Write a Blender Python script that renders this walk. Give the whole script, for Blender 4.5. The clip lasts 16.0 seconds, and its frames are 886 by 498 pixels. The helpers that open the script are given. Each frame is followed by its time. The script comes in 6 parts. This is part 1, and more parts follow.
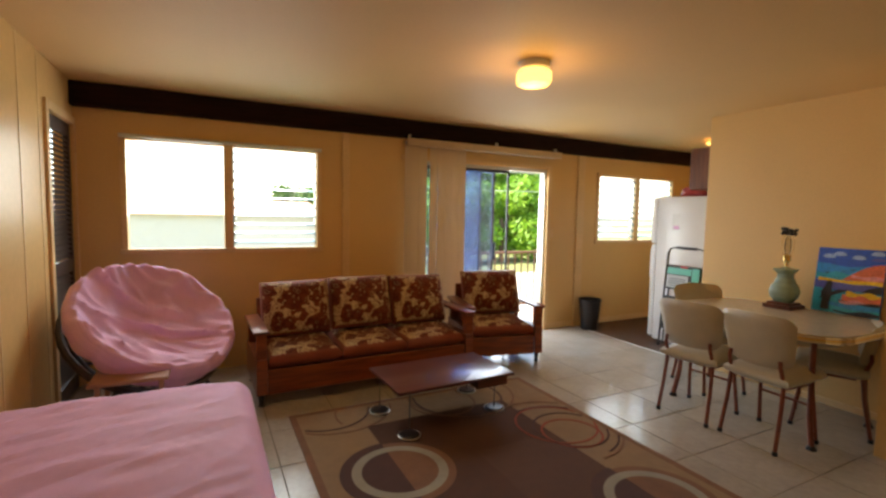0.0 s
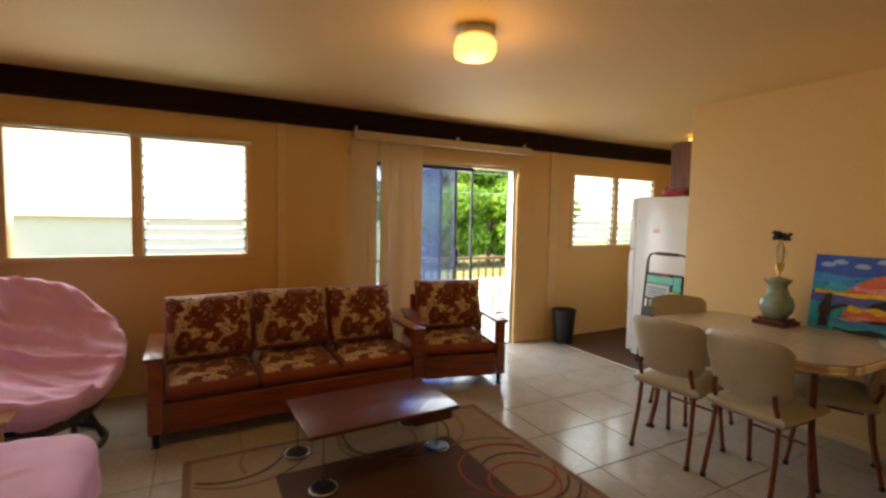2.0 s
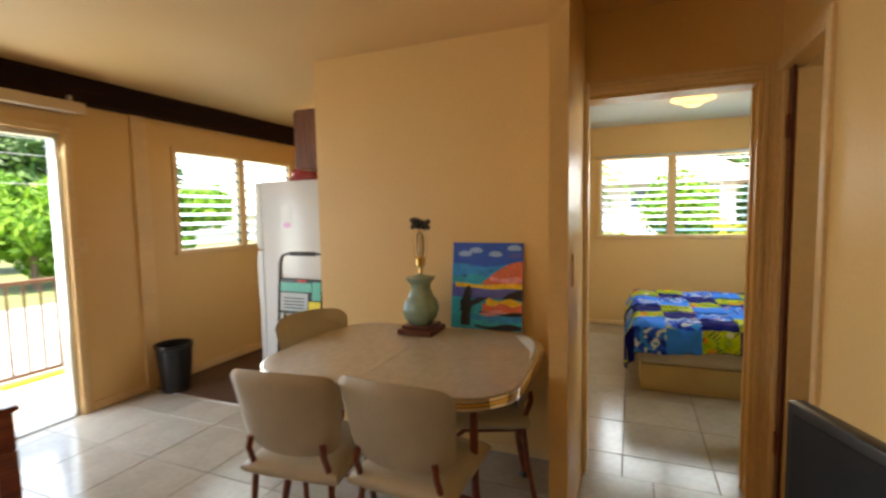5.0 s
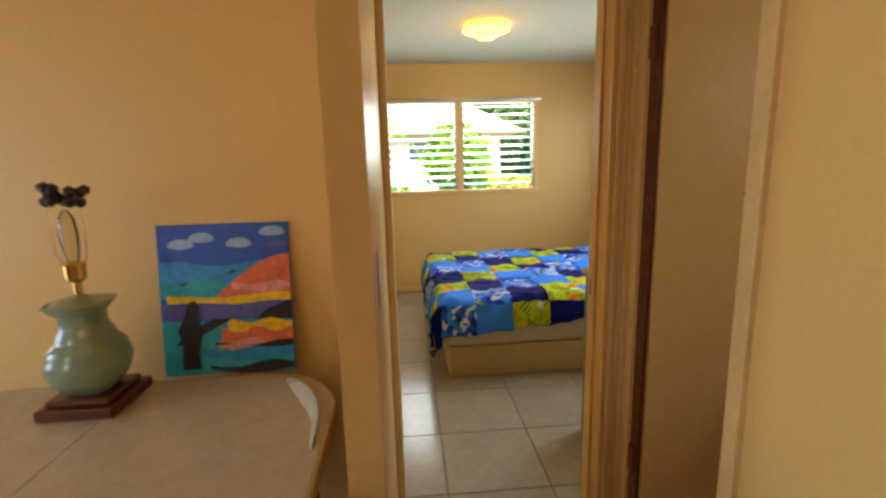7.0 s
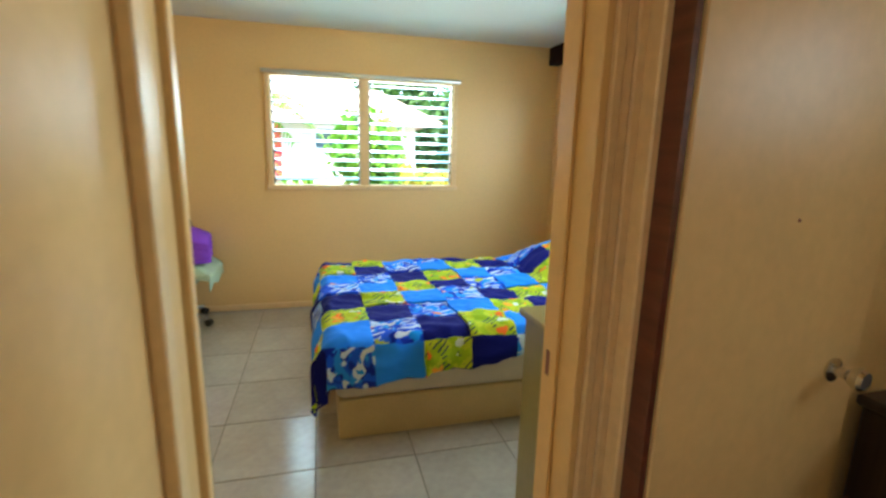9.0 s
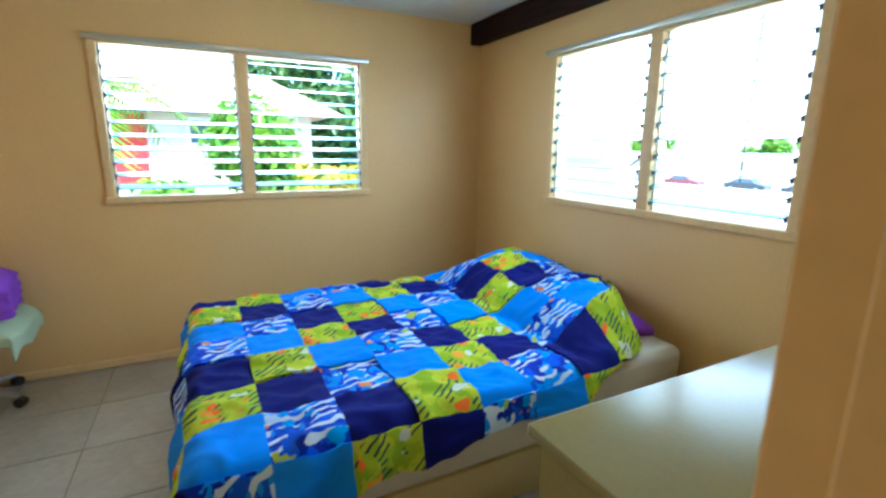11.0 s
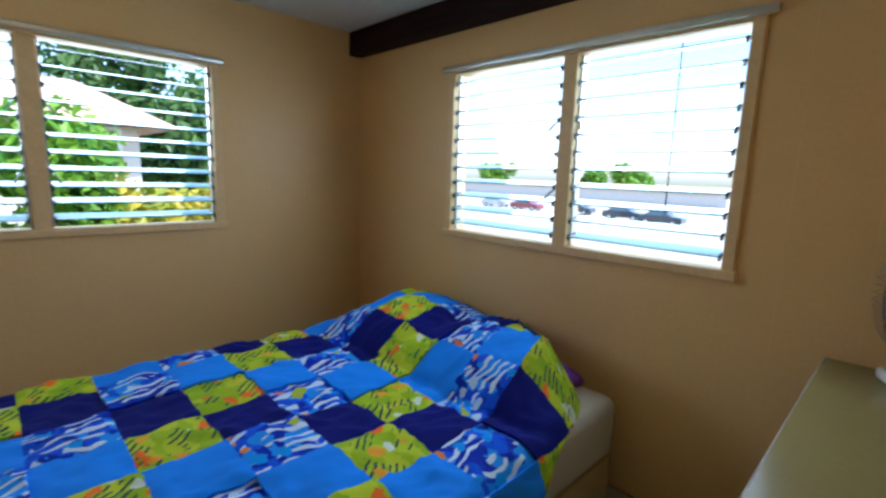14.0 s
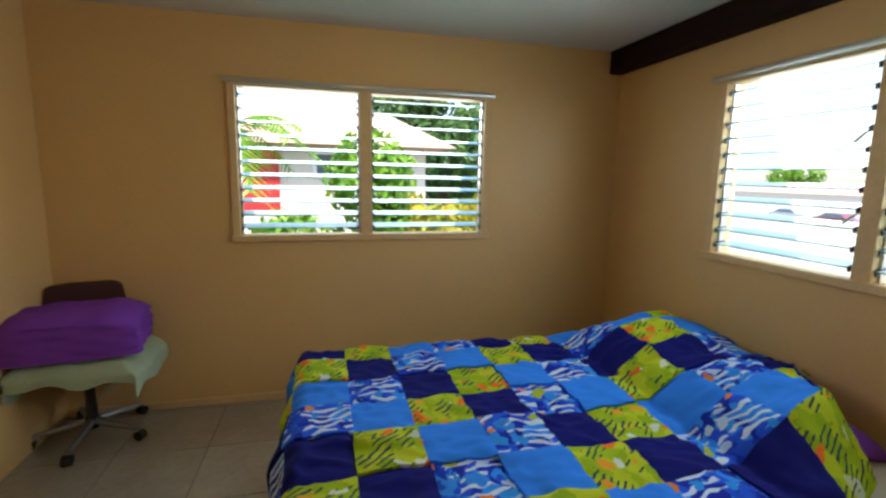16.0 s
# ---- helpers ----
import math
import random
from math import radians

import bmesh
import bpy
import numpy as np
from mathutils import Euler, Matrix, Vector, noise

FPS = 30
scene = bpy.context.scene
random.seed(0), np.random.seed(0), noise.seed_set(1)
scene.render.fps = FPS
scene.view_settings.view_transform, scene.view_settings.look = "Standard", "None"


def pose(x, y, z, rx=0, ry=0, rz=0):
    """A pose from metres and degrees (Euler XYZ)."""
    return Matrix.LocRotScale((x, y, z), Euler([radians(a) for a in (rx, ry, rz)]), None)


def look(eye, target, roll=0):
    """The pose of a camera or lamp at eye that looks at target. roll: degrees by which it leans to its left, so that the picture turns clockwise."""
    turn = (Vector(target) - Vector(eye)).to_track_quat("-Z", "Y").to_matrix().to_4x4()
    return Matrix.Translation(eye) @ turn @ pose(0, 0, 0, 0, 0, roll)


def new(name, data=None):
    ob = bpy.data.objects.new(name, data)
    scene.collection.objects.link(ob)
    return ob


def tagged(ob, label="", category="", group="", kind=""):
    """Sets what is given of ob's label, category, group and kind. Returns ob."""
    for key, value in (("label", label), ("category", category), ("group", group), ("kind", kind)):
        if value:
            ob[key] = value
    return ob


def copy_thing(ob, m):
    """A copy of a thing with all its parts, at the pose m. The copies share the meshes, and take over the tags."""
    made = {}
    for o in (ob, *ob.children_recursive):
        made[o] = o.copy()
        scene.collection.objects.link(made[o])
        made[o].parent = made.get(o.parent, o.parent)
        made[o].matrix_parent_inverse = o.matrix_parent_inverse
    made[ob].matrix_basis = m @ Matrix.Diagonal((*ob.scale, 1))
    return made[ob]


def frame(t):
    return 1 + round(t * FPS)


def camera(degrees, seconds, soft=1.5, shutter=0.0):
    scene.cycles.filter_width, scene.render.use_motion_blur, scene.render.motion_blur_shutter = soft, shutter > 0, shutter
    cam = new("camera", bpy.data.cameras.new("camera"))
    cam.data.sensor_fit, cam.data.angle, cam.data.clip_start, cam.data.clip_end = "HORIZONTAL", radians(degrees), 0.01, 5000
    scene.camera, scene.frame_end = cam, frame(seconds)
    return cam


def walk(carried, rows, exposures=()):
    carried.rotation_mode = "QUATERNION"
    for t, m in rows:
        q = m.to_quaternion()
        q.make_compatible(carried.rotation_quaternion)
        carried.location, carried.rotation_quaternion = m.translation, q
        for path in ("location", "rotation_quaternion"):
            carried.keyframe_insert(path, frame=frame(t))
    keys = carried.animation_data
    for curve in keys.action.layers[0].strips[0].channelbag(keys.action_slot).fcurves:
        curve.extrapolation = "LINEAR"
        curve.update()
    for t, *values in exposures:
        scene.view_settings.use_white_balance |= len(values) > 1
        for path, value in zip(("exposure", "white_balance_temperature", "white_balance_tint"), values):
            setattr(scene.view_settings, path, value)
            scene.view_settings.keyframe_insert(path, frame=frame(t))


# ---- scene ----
import itertools

cam = camera(87.3, 16.0, soft=2.6, shutter=0.4)
PATH = [
    (0, (0.81, 0.773, 1.449), (1.714, 2.551, 1.299), 1.1),
    (0.5, (0.919, 0.853, 1.449), (1.774, 2.655, 1.297), 1.2),
    (1, (1.047, 0.944, 1.434), (1.888, 2.752, 1.289), 1.2),
    (1.5, (1.168, 1.058, 1.455), (2.065, 2.84, 1.31), 1.2),
    (2, (1.382, 1.102, 1.447), (2.322, 2.862, 1.311), 1.1),
    (2.5, (1.6, 1.155, 1.434), (2.645, 2.855, 1.299), 1.1),
    (3, (1.767, 1.249, 1.434), (3.015, 2.806, 1.302), 0.5),
    (3.5, (1.874, 1.451, 1.426), (3.373, 2.77, 1.302), -0.1),
    (4, (2.084, 1.533, 1.415), (3.718, 2.679, 1.286), -0.5),
    (4.5, (2.333, 1.594, 1.416), (4.066, 2.582, 1.276), -0.5),
    (5, (2.57, 1.72, 1.423), (4.416, 2.472, 1.268), -1.0),
    (5.2, (2.669, 1.765, 1.431), (4.553, 2.413, 1.261), -1.1),
    (7.3, (3.707, 1.884, 1.425), (5.661, 1.678, 1.05), -0.6),
    (7.5, (3.786, 1.86, 1.415), (5.738, 1.632, 1.046), 0.2),
    (8, (3.984, 1.801, 1.409), (5.921, 1.492, 1.018), 0.8),
    (8.5, (4.193, 1.744, 1.408), (6.111, 1.349, 1.004), 1.4),
    (9, (4.338, 1.699, 1.412), (6.231, 1.191, 1.012), 1.3),
    (9.2, (4.426, 1.65, 1.405), (6.313, 1.115, 1.012), 1.1),
    (11.3, (5.215, 1.547, 1.448), (6.906, 0.57, 1.018), 0.7),
    (11.5, (5.284, 1.522, 1.454), (6.937, 0.482, 1.023), 0.8),
    (12, (5.414, 1.473, 1.464), (6.957, 0.269, 1.052), 1.1),
    (12.5, (5.518, 1.449, 1.465), (6.935, 0.086, 1.101), 1.5),
    (13, (5.571, 1.431, 1.463), (6.917, -0.011, 1.135), 1.6),
    (13.5, (5.602, 1.434, 1.461), (6.941, -0.018, 1.145), 1.8),
    (14, (5.641, 1.477, 1.45), (7.049, 0.092, 1.133), 1.9),
    (14.5, (5.581, 1.499, 1.481), (7.19, 0.365, 1.125), 1.0),
    (15, (5.542, 1.505, 1.49), (7.329, 0.678, 1.141), 0.5),
    (15.5, (5.52, 1.528, 1.496), (7.402, 0.932, 1.174), 0.5),
    (16, (5.5, 1.547, 1.507), (7.417, 1.065, 1.2), 1.1),
]
EXPOSURES = [(0.0, 2.62, 7400, 13), (2.0, 2.46, 7700, 13), (4.0, 2.68, 7150, 11), (5.2, 2.68, 7350, 10), (7.3, 2.85, 7400, 9), (8.5, 3.15, 6750, 5), (9.2, 3.1, 5600, -2),
             (11.3, 2.72, 5100, 1), (12.2, 2.27, 5200, 4), (13.0, 1.89, 5450, 9), (14.0, 1.77, 5400, 10), (15.0, 1.84, 5500, 9), (16.0, 1.75, 6400, 9)]
walk(cam, [(t, look(eye, target, roll)) for t, eye, target, roll in PATH], EXPOSURES)

# ---------------- light ----------------
world = bpy.data.worlds.new("sky")
scene.world = world
world.use_nodes = True
wn = world.node_tree.nodes
sky = wn.new("ShaderNodeTexSky")
sky.sky_type, sky.sun_disc = "NISHITA", False
SUN_EL, SUN_AZ = 58.0, 268.0          # degrees; azimuth from +y towards +x
sky.sun_elevation, sky.sun_rotation = radians(SUN_EL), radians(SUN_AZ)
sky.air_density, sky.dust_density = 1.0, 1.5
wn["Background"].inputs["Strength"].default_value = 0.14
world.node_tree.links.new(sky.outputs[0], wn["Background"].inputs["Color"])
sun = new("sun", bpy.data.lights.new("sun", "SUN"))
sun.data.energy, sun.data.angle, sun.data.color = 3.2, radians(0.55), (1.0, 0.95, 0.86)
_d = Vector((math.cos(radians(SUN_EL)) * math.sin(radians(SUN_AZ)), math.cos(radians(SUN_EL)) * math.cos(radians(SUN_AZ)), math.sin(radians(SUN_EL))))
sun.matrix_world = look(_d * 50, (0, 0, 0))


def window_light(eye, target, width, height, watts, color=(0.88, 0.95, 1.0)):
    """Sky light that enters through an opening."""
    a = new("window_light", bpy.data.lights.new("window_light", "AREA"))
    a.data.shape, a.data.size, a.data.size_y, a.data.energy, a.data.color = "RECTANGLE", width, height, watts, color
    a.matrix_world = look(eye, target)


window_light((1.0, 5.72, 1.75), (1.0, 3.0, 0.6), 1.5, 0.9, 6.3)
window_light((3.95, 5.78, 1.25), (3.6, 3.0, 0.0), 1.5, 1.7, 10.0, (0.76, 0.88, 1.0))
window_light((6.2, 5.72, 1.75), (6.2, 3.6, 0.8), 1.4, 0.85, 3.5)
window_light((8.92, 1.28, 1.8), (7.0, 1.2, 0.5), 1.55, 0.85, 6.4)
window_light((6.87, -0.85, 1.8), (6.9, 1.0, 0.5), 1.5, 0.85, 8.0)
# daylight through the assumed bathroom window, for the open door leaf
window_light((4.2, -0.85, 1.85), (4.6, 1.0, 0.9), 0.5, 0.55, 2.2)


# ---------------- materials ----------------
def material(name, color, rough=0.5, metal=0.0, vary=0.12, scale=6.0, fine=90.0, bump=0.15, spec=0.5, coat=0.0, per_object=0.0, stretch=(1, 1, 1), sheen=0.0):
    """A principled surface with broad stains, fine grain and relief."""
    m = bpy.data.materials.new(name)
    m.use_nodes = True
    n, l = m.node_tree.nodes, m.node_tree.links
    p = n["Principled BSDF"]
    tc, mp = n.new("ShaderNodeTexCoord"), n.new("ShaderNodeMapping")
    mp.inputs["Scale"].default_value = stretch
    l.new(tc.outputs["Object"], mp.inputs[0])
    a, b = n.new("ShaderNodeTexNoise"), n.new("ShaderNodeTexNoise")
    for t, s, d in ((a, scale, 4), (b, fine, 3)):
        t.inputs["Scale"].default_value, t.inputs["Detail"].default_value = s, d
        l.new(mp.outputs[0], t.inputs["Vector"])
    add = n.new("ShaderNodeMath")
    add.operation = "ADD"
    l.new(a.outputs[0], add.inputs[0]), l.new(b.outputs[0], add.inputs[1])
    ramp = n.new("ShaderNodeMapRange")
    ramp.inputs[1].default_value, ramp.inputs[2].default_value = 0.65, 1.35
    ramp.inputs[3].default_value, ramp.inputs[4].default_value = 1 - vary, 1 + vary
    l.new(add.outputs[0], ramp.inputs[0])
    last = ramp.outputs[0]
    if per_object:
        oi, mr, mul = n.new("ShaderNodeObjectInfo"), n.new("ShaderNodeMapRange"), n.new("ShaderNodeMath")
        mr.inputs[3].default_value, mr.inputs[4].default_value = 1 - per_object, 1 + per_object
        mul.operation = "MULTIPLY"
        l.new(oi.outputs["Random"], mr.inputs[0]), l.new(mr.outputs[0], mul.inputs[0]), l.new(last, mul.inputs[1])
        last = mul.outputs[0]
    mix = n.new("ShaderNodeVectorMath")
    mix.operation = "SCALE"
    mix.inputs[0].default_value = color
    l.new(last, mix.inputs["Scale"])
    l.new(mix.outputs[0], p.inputs["Base Color"])
    rr = n.new("ShaderNodeMapRange")
    rr.inputs[3].default_value, rr.inputs[4].default_value = max(0.03, rough * 0.92), min(1, rough * 1.08)
    l.new(a.outputs[0], rr.inputs[0]), l.new(rr.outputs[0], p.inputs["Roughness"])
    p.inputs["Metallic"].default_value = metal
    p.inputs["Specular IOR Level"].default_value = spec
    p.inputs["Coat Weight"].default_value = coat
    p.inputs["Sheen Weight"].default_value = sheen
    if bump:
        bp = n.new("ShaderNodeBump")
        bp.inputs["Strength"].default_value, bp.inputs["Distance"].default_value = bump, 0.004
        l.new(b.outputs[0], bp.inputs["Height"]), l.new(bp.outputs[0], p.inputs["Normal"])
    return m


def ramp_colors(node, stops, constant=False):
    cr = node.color_ramp
    cr.interpolation = "CONSTANT" if constant else "LINEAR"
    while len(cr.elements) < len(stops):
        cr.elements.new(0.5)
    for e, (pos, c) in zip(cr.elements, stops):
        e.position, e.color = pos, (*c, 1)


def wood(name, dark, light, rough=0.4, along=(1, 12, 12), scale=3.0, coat=0.2):
    m = material(name, light, rough, coat=coat, bump=0.1)
    n, l = m.node_tree.nodes, m.node_tree.links
    tc, mp, w, r = n.new("ShaderNodeTexCoord"), n.new("ShaderNodeMapping"), n.new("ShaderNodeTexNoise"), n.new("ShaderNodeValToRGB")
    mp.inputs["Scale"].default_value = along
    w.inputs["Scale"].default_value, w.inputs["Detail"].default_value, w.inputs["Distortion"].default_value = scale, 6, 0.6
    ramp_colors(r, [(0.3, dark), (0.7, light)])
    l.new(tc.outputs["Object"], mp.inputs[0]), l.new(mp.outputs[0], w.inputs["Vector"]), l.new(w.outputs[0], r.inputs[0])
    l.new(r.outputs[0], n["Principled BSDF"].inputs["Base Color"])
    return m


def pane_glass(name, tint, milky=0.0, gloss=0.08, body=(0.8, 0.86, 0.84)):
    """Clear or dusty sheet glass; the milky body can also stand in for reflected sky."""
    m = bpy.data.materials.new(name)
    m.use_nodes = True
    n, l = m.node_tree.nodes, m.node_tree.links
    n.remove(n["Principled BSDF"])
    t, g, d = n.new("ShaderNodeBsdfTransparent"), n.new("ShaderNodeBsdfGlossy"), n.new("ShaderNodeBsdfDiffuse")
    a, b, f = n.new("ShaderNodeMixShader"), n.new("ShaderNodeMixShader"), n.new("ShaderNodeFresnel")
    t.inputs[0].default_value = (*tint, 1)
    g.inputs["Roughness"].default_value = gloss
    d.inputs[0].default_value = (*body, 1)
    f.inputs[0].default_value = 1.45
    a.inputs[0].default_value = milky
    l.new(t.outputs[0], a.inputs[1]), l.new(d.outputs[0], a.inputs[2])
    l.new(f.outputs[0], b.inputs[0]), l.new(a.outputs[0], b.inputs[1]), l.new(g.outputs[0], b.inputs[2])
    l.new(b.outputs[0], n["Material Output"].inputs[0])
    return m


def emitter(name, color, strength):
    m = bpy.data.materials.new(name)
    m.use_nodes = True
    p = m.node_tree.nodes["Principled BSDF"]
    p.inputs["Base Color"].default_value = (*color, 1)
    p.inputs["Emission Color"].default_value = (*color, 1)
    p.inputs["Emission Strength"].default_value = strength
    return m


def blots(name, stops, scale, stretch=(1, 1, 1), warp=0.06):
    """Printed cloth: irregular hard-edged blots, each of one colour."""
    m = material(name, (0.5, 0.5, 0.5), 0.85, bump=0.25, fine=300, spec=0.12)
    n, l = m.node_tree.nodes, m.node_tree.links
    tc, mp, w, sc, ad, v, r = (n.new("ShaderNode" + k) for k in ("TexCoord", "Mapping", "TexNoise", "VectorMath", "VectorMath", "TexVoronoi", "ValToRGB"))
    mp.inputs["Scale"].default_value = stretch
    mp.inputs["Rotation"].default_value = (0, 0, 0.5)
    w.inputs["Scale"].default_value, w.inputs["Detail"].default_value = 16, 2
    sc.operation, ad.operation = "SCALE", "ADD"
    sc.inputs["Scale"].default_value = warp
    v.inputs["Scale"].default_value = scale
    ramp_colors(r, stops, True)
    l.new(tc.outputs["Object"], w.inputs["Vector"]), l.new(w.outputs["Color"], sc.inputs[0]), l.new(tc.outputs["Object"], ad.inputs[0]), l.new(sc.outputs[0], ad.inputs[1])
    l.new(ad.outputs[0], mp.inputs[0]), l.new(mp.outputs[0], v.inputs["Vector"]), l.new(v.outputs["Color"], r.inputs[0])
    l.new(r.outputs[0], n["Principled BSDF"].inputs["Base Color"])
    return m


def paisley(name, stops, scale, warp):
    """Printed cloth: ringed drop shapes on a pale ground."""
    m = blots(name, stops, scale, (1, 1, 1), warp)
    n, l = m.node_tree.nodes, m.node_tree.links
    v = next(k for k in n if k.bl_idname == "ShaderNodeTexVoronoi")
    r = next(k for k in n if k.bl_idname == "ShaderNodeValToRGB")
    l.new(v.outputs["Distance"], r.inputs[0])
    n["Principled BSDF"].inputs["Sheen Weight"].default_value = 0.15
    return m


def leaf_print(name, ground, line, spots, scale, rings):
    """Printed cloth: curling brush strokes in patches over a blotted ground, with scattered flower spots."""
    m = blots(name, ground, scale, (1, 1.5, 1), 0.1)
    n, l = m.node_tree.nodes, m.node_tree.links
    ground_ramp = next(k for k in n if k.bl_idname == "ShaderNodeValToRGB")
    tc = next(k for k in n if k.bl_idname == "ShaderNodeTexCoord")
    wv, mask, both, mix = n.new("ShaderNodeTexWave"), n.new("ShaderNodeTexNoise"), n.new("ShaderNodeMath"), n.new("ShaderNodeMix")
    wv.wave_type = "RINGS" if rings else "BANDS"
    wv.bands_direction, wv.rings_direction = "DIAGONAL", "SPHERICAL"
    wv.inputs["Scale"].default_value, wv.inputs["Distortion"].default_value = (7.0, 9.0) if rings else (17.0, 5.0)
    wv.inputs["Detail"].default_value, wv.inputs["Detail Scale"].default_value = 1.0, 1.2 if rings else 0.7
    mask.inputs["Scale"].default_value, mask.inputs["Detail"].default_value = 11.0, 1.0
    edge, patch = n.new("ShaderNodeMath"), n.new("ShaderNodeMath")
    edge.operation = patch.operation = "GREATER_THAN"
    edge.inputs[1].default_value, patch.inputs[1].default_value = (0.7, 0.46) if rings else (0.7, 0.54)
    both.operation = "MULTIPLY"
    l.new(tc.outputs["Object"], wv.inputs["Vector"]), l.new(tc.outputs["Object"], mask.inputs["Vector"])
    l.new(wv.outputs["Fac"], edge.inputs[0]), l.new(mask.outputs[0], patch.inputs[0])
    l.new(edge.outputs[0], both.inputs[0]), l.new(patch.outputs[0], both.inputs[1])
    mix.data_type = "RGBA"
    mix.inputs[7].default_value = (*line, 1)
    l.new(both.outputs[0], mix.inputs[0]), l.new(ground_ramp.outputs[0], mix.inputs[6])
    vo, pick, top = n.new("ShaderNodeTexVoronoi"), n.new("ShaderNodeValToRGB"), n.new("ShaderNodeMix")
    vo.inputs["Scale"].default_value = 15.0
    near, some, also = n.new("ShaderNodeMath"), n.new("ShaderNodeMath"), n.new("ShaderNodeMath")
    near.operation, some.operation, also.operation = "LESS_THAN", "GREATER_THAN", "MULTIPLY"
    near.inputs[1].default_value, some.inputs[1].default_value = 0.42, 0.62
    warped = next(k for k in n if k.bl_idname == "ShaderNodeVectorMath" and k.operation == "ADD")
    sep = n.new("ShaderNodeSeparateColor")
    l.new(warped.outputs[0], vo.inputs["Vector"]), l.new(vo.outputs["Color"], sep.inputs[0])
    l.new(vo.outputs["Distance"], near.inputs[0]), l.new(sep.outputs[0], some.inputs[0])
    l.new(near.outputs[0], also.inputs[0]), l.new(some.outputs[0], also.inputs[1])
    ramp_colors(pick, spots, True)
    l.new(sep.outputs[1], pick.inputs[0])
    top.data_type = "RGBA"
    l.new(also.outputs[0], top.inputs[0]), l.new(mix.outputs[2], top.inputs[6]), l.new(pick.outputs[0], top.inputs[7])
    l.new(top.outputs[2], n["Principled BSDF"].inputs["Base Color"])
    return m


PAINT = material("cream_wall_paint", (0.75, 0.49, 0.198), 0.45, vary=0.05, scale=1.3, fine=60, bump=0.08)
GLOSS_PAINT = material("cream_gloss_paint", (0.74, 0.485, 0.2), 0.36, vary=0.06, scale=2, fine=30, bump=0.02, spec=0.15)
TRIM = material("cream_trim_paint", (0.77, 0.54, 0.27), 0.42, vary=0.08, scale=5, fine=40, bump=0.06, spec=0.25)
CEIL = material("ceiling_paint", (0.69, 0.44, 0.18), 0.7, vary=0.05, scale=1.1, fine=120, bump=0.12)
CEIL_WHITE = material("white_ceiling_paint", (0.68, 0.66, 0.58), 0.75, vary=0.05, scale=1.1, fine=120, bump=0.12)
BEAM = wood("dark_stained_beam", (0.009, 0.003, 0.003), (0.022, 0.007, 0.005), 0.8, coat=0.0)
BEAM.node_tree.nodes["Principled BSDF"].inputs["Specular IOR Level"].default_value = 0.2
TILE = material("glazed_floor_tile", (0.41, 0.375, 0.325), 0.17, vary=0.12, scale=5, fine=26, bump=0.03, per_object=0.06, spec=0.75)
GROUT = material("grey_grout", (0.16, 0.13, 0.1), 0.9, vary=0.2)
VINYL = material("dark_brown_vinyl", (0.075, 0.035, 0.022), 0.5, vary=0.25, scale=9, bump=0.1)
SOFA_WOOD = wood("reddish_sofa_wood", (0.13, 0.025, 0.008), (0.31, 0.07, 0.016), 0.3, coat=0.3)
TABLE_WOOD = wood("mahogany_veneer", (0.08, 0.02, 0.017), (0.125, 0.033, 0.028), 0.3, along=(1, 14, 14), coat=0.4)
SIDE_WOOD = wood("light_brown_wood", (0.30, 0.13, 0.06), (0.45, 0.24, 0.12), 0.3)
CAB_WOOD = wood("kitchen_cabinet_wood", (0.09, 0.022, 0.006), (0.2, 0.06, 0.016), 0.45, along=(12, 12, 1))
CLOSET = wood("dark_louvre_wood", (0.02, 0.012, 0.01), (0.05, 0.03, 0.022), 0.5, along=(12, 12, 1))
PINK = material("pink_cotton_sheet", (0.84, 0.5, 0.75), 0.65, vary=0.08, scale=7, fine=260, bump=0.25, spec=0.2)
SOFA_PRINT = paisley("sofa_paisley_print", [(0.0, (0.42, 0.26, 0.16)), (0.07, (0.11, 0.026, 0.018)), (0.2, (0.46, 0.31, 0.18)), (0.25, (0.15, 0.035, 0.022)), (0.38, (0.08, 0.018, 0.012)), (0.42, (0.2, 0.05, 0.028)), (0.58, (0.08, 0.018, 0.012)), (0.605, (0.58, 0.43, 0.25)), (0.75, (0.2, 0.05, 0.028)), (0.79, (0.58, 0.43, 0.25))], 8.0, 0.16)
SOFA_PLAIN = material("russet_sofa_cloth", (0.24, 0.042, 0.016), 0.65, vary=0.2, fine=260, bump=0.35, sheen=0.2)
BLACK = material("black_plastic", (0.012, 0.012, 0.014), 0.3, vary=0.2, bump=0.05)
SCREEN = material("dark_screen", (0.004, 0.004, 0.005), 0.35, vary=0.1, bump=0)
CHROME = material("chrome", (0.72, 0.7, 0.66), 0.14, 1.0, vary=0.1, bump=0.02)
BRASS = material("brass", (0.72, 0.5, 0.16), 0.2, 1.0, vary=0.12, bump=0.02)
BROWN_STEEL = material("brown_painted_steel", (0.19, 0.045, 0.022), 0.35, vary=0.3, scale=14, bump=0.06)
RAIL_STEEL = material("dull_brown_rail_paint", (0.12, 0.06, 0.035), 0.6, vary=0.2)
RUST_STEEL = material("grey_steel", (0.13, 0.13, 0.13), 0.35, 0.9, vary=0.2)
ALU = material("aluminium", (0.6, 0.6, 0.58), 0.35, 0.9, vary=0.1, bump=0.03)
VINYL_SEAT = material("beige_vinyl_upholstery", (0.52, 0.46, 0.34), 0.36, vary=0.1, scale=9, fine=160, bump=0.15)
FORMICA = material("speckled_laminate", (0.52, 0.45, 0.34), 0.2, vary=0.12, scale=30, fine=160, bump=0.02)
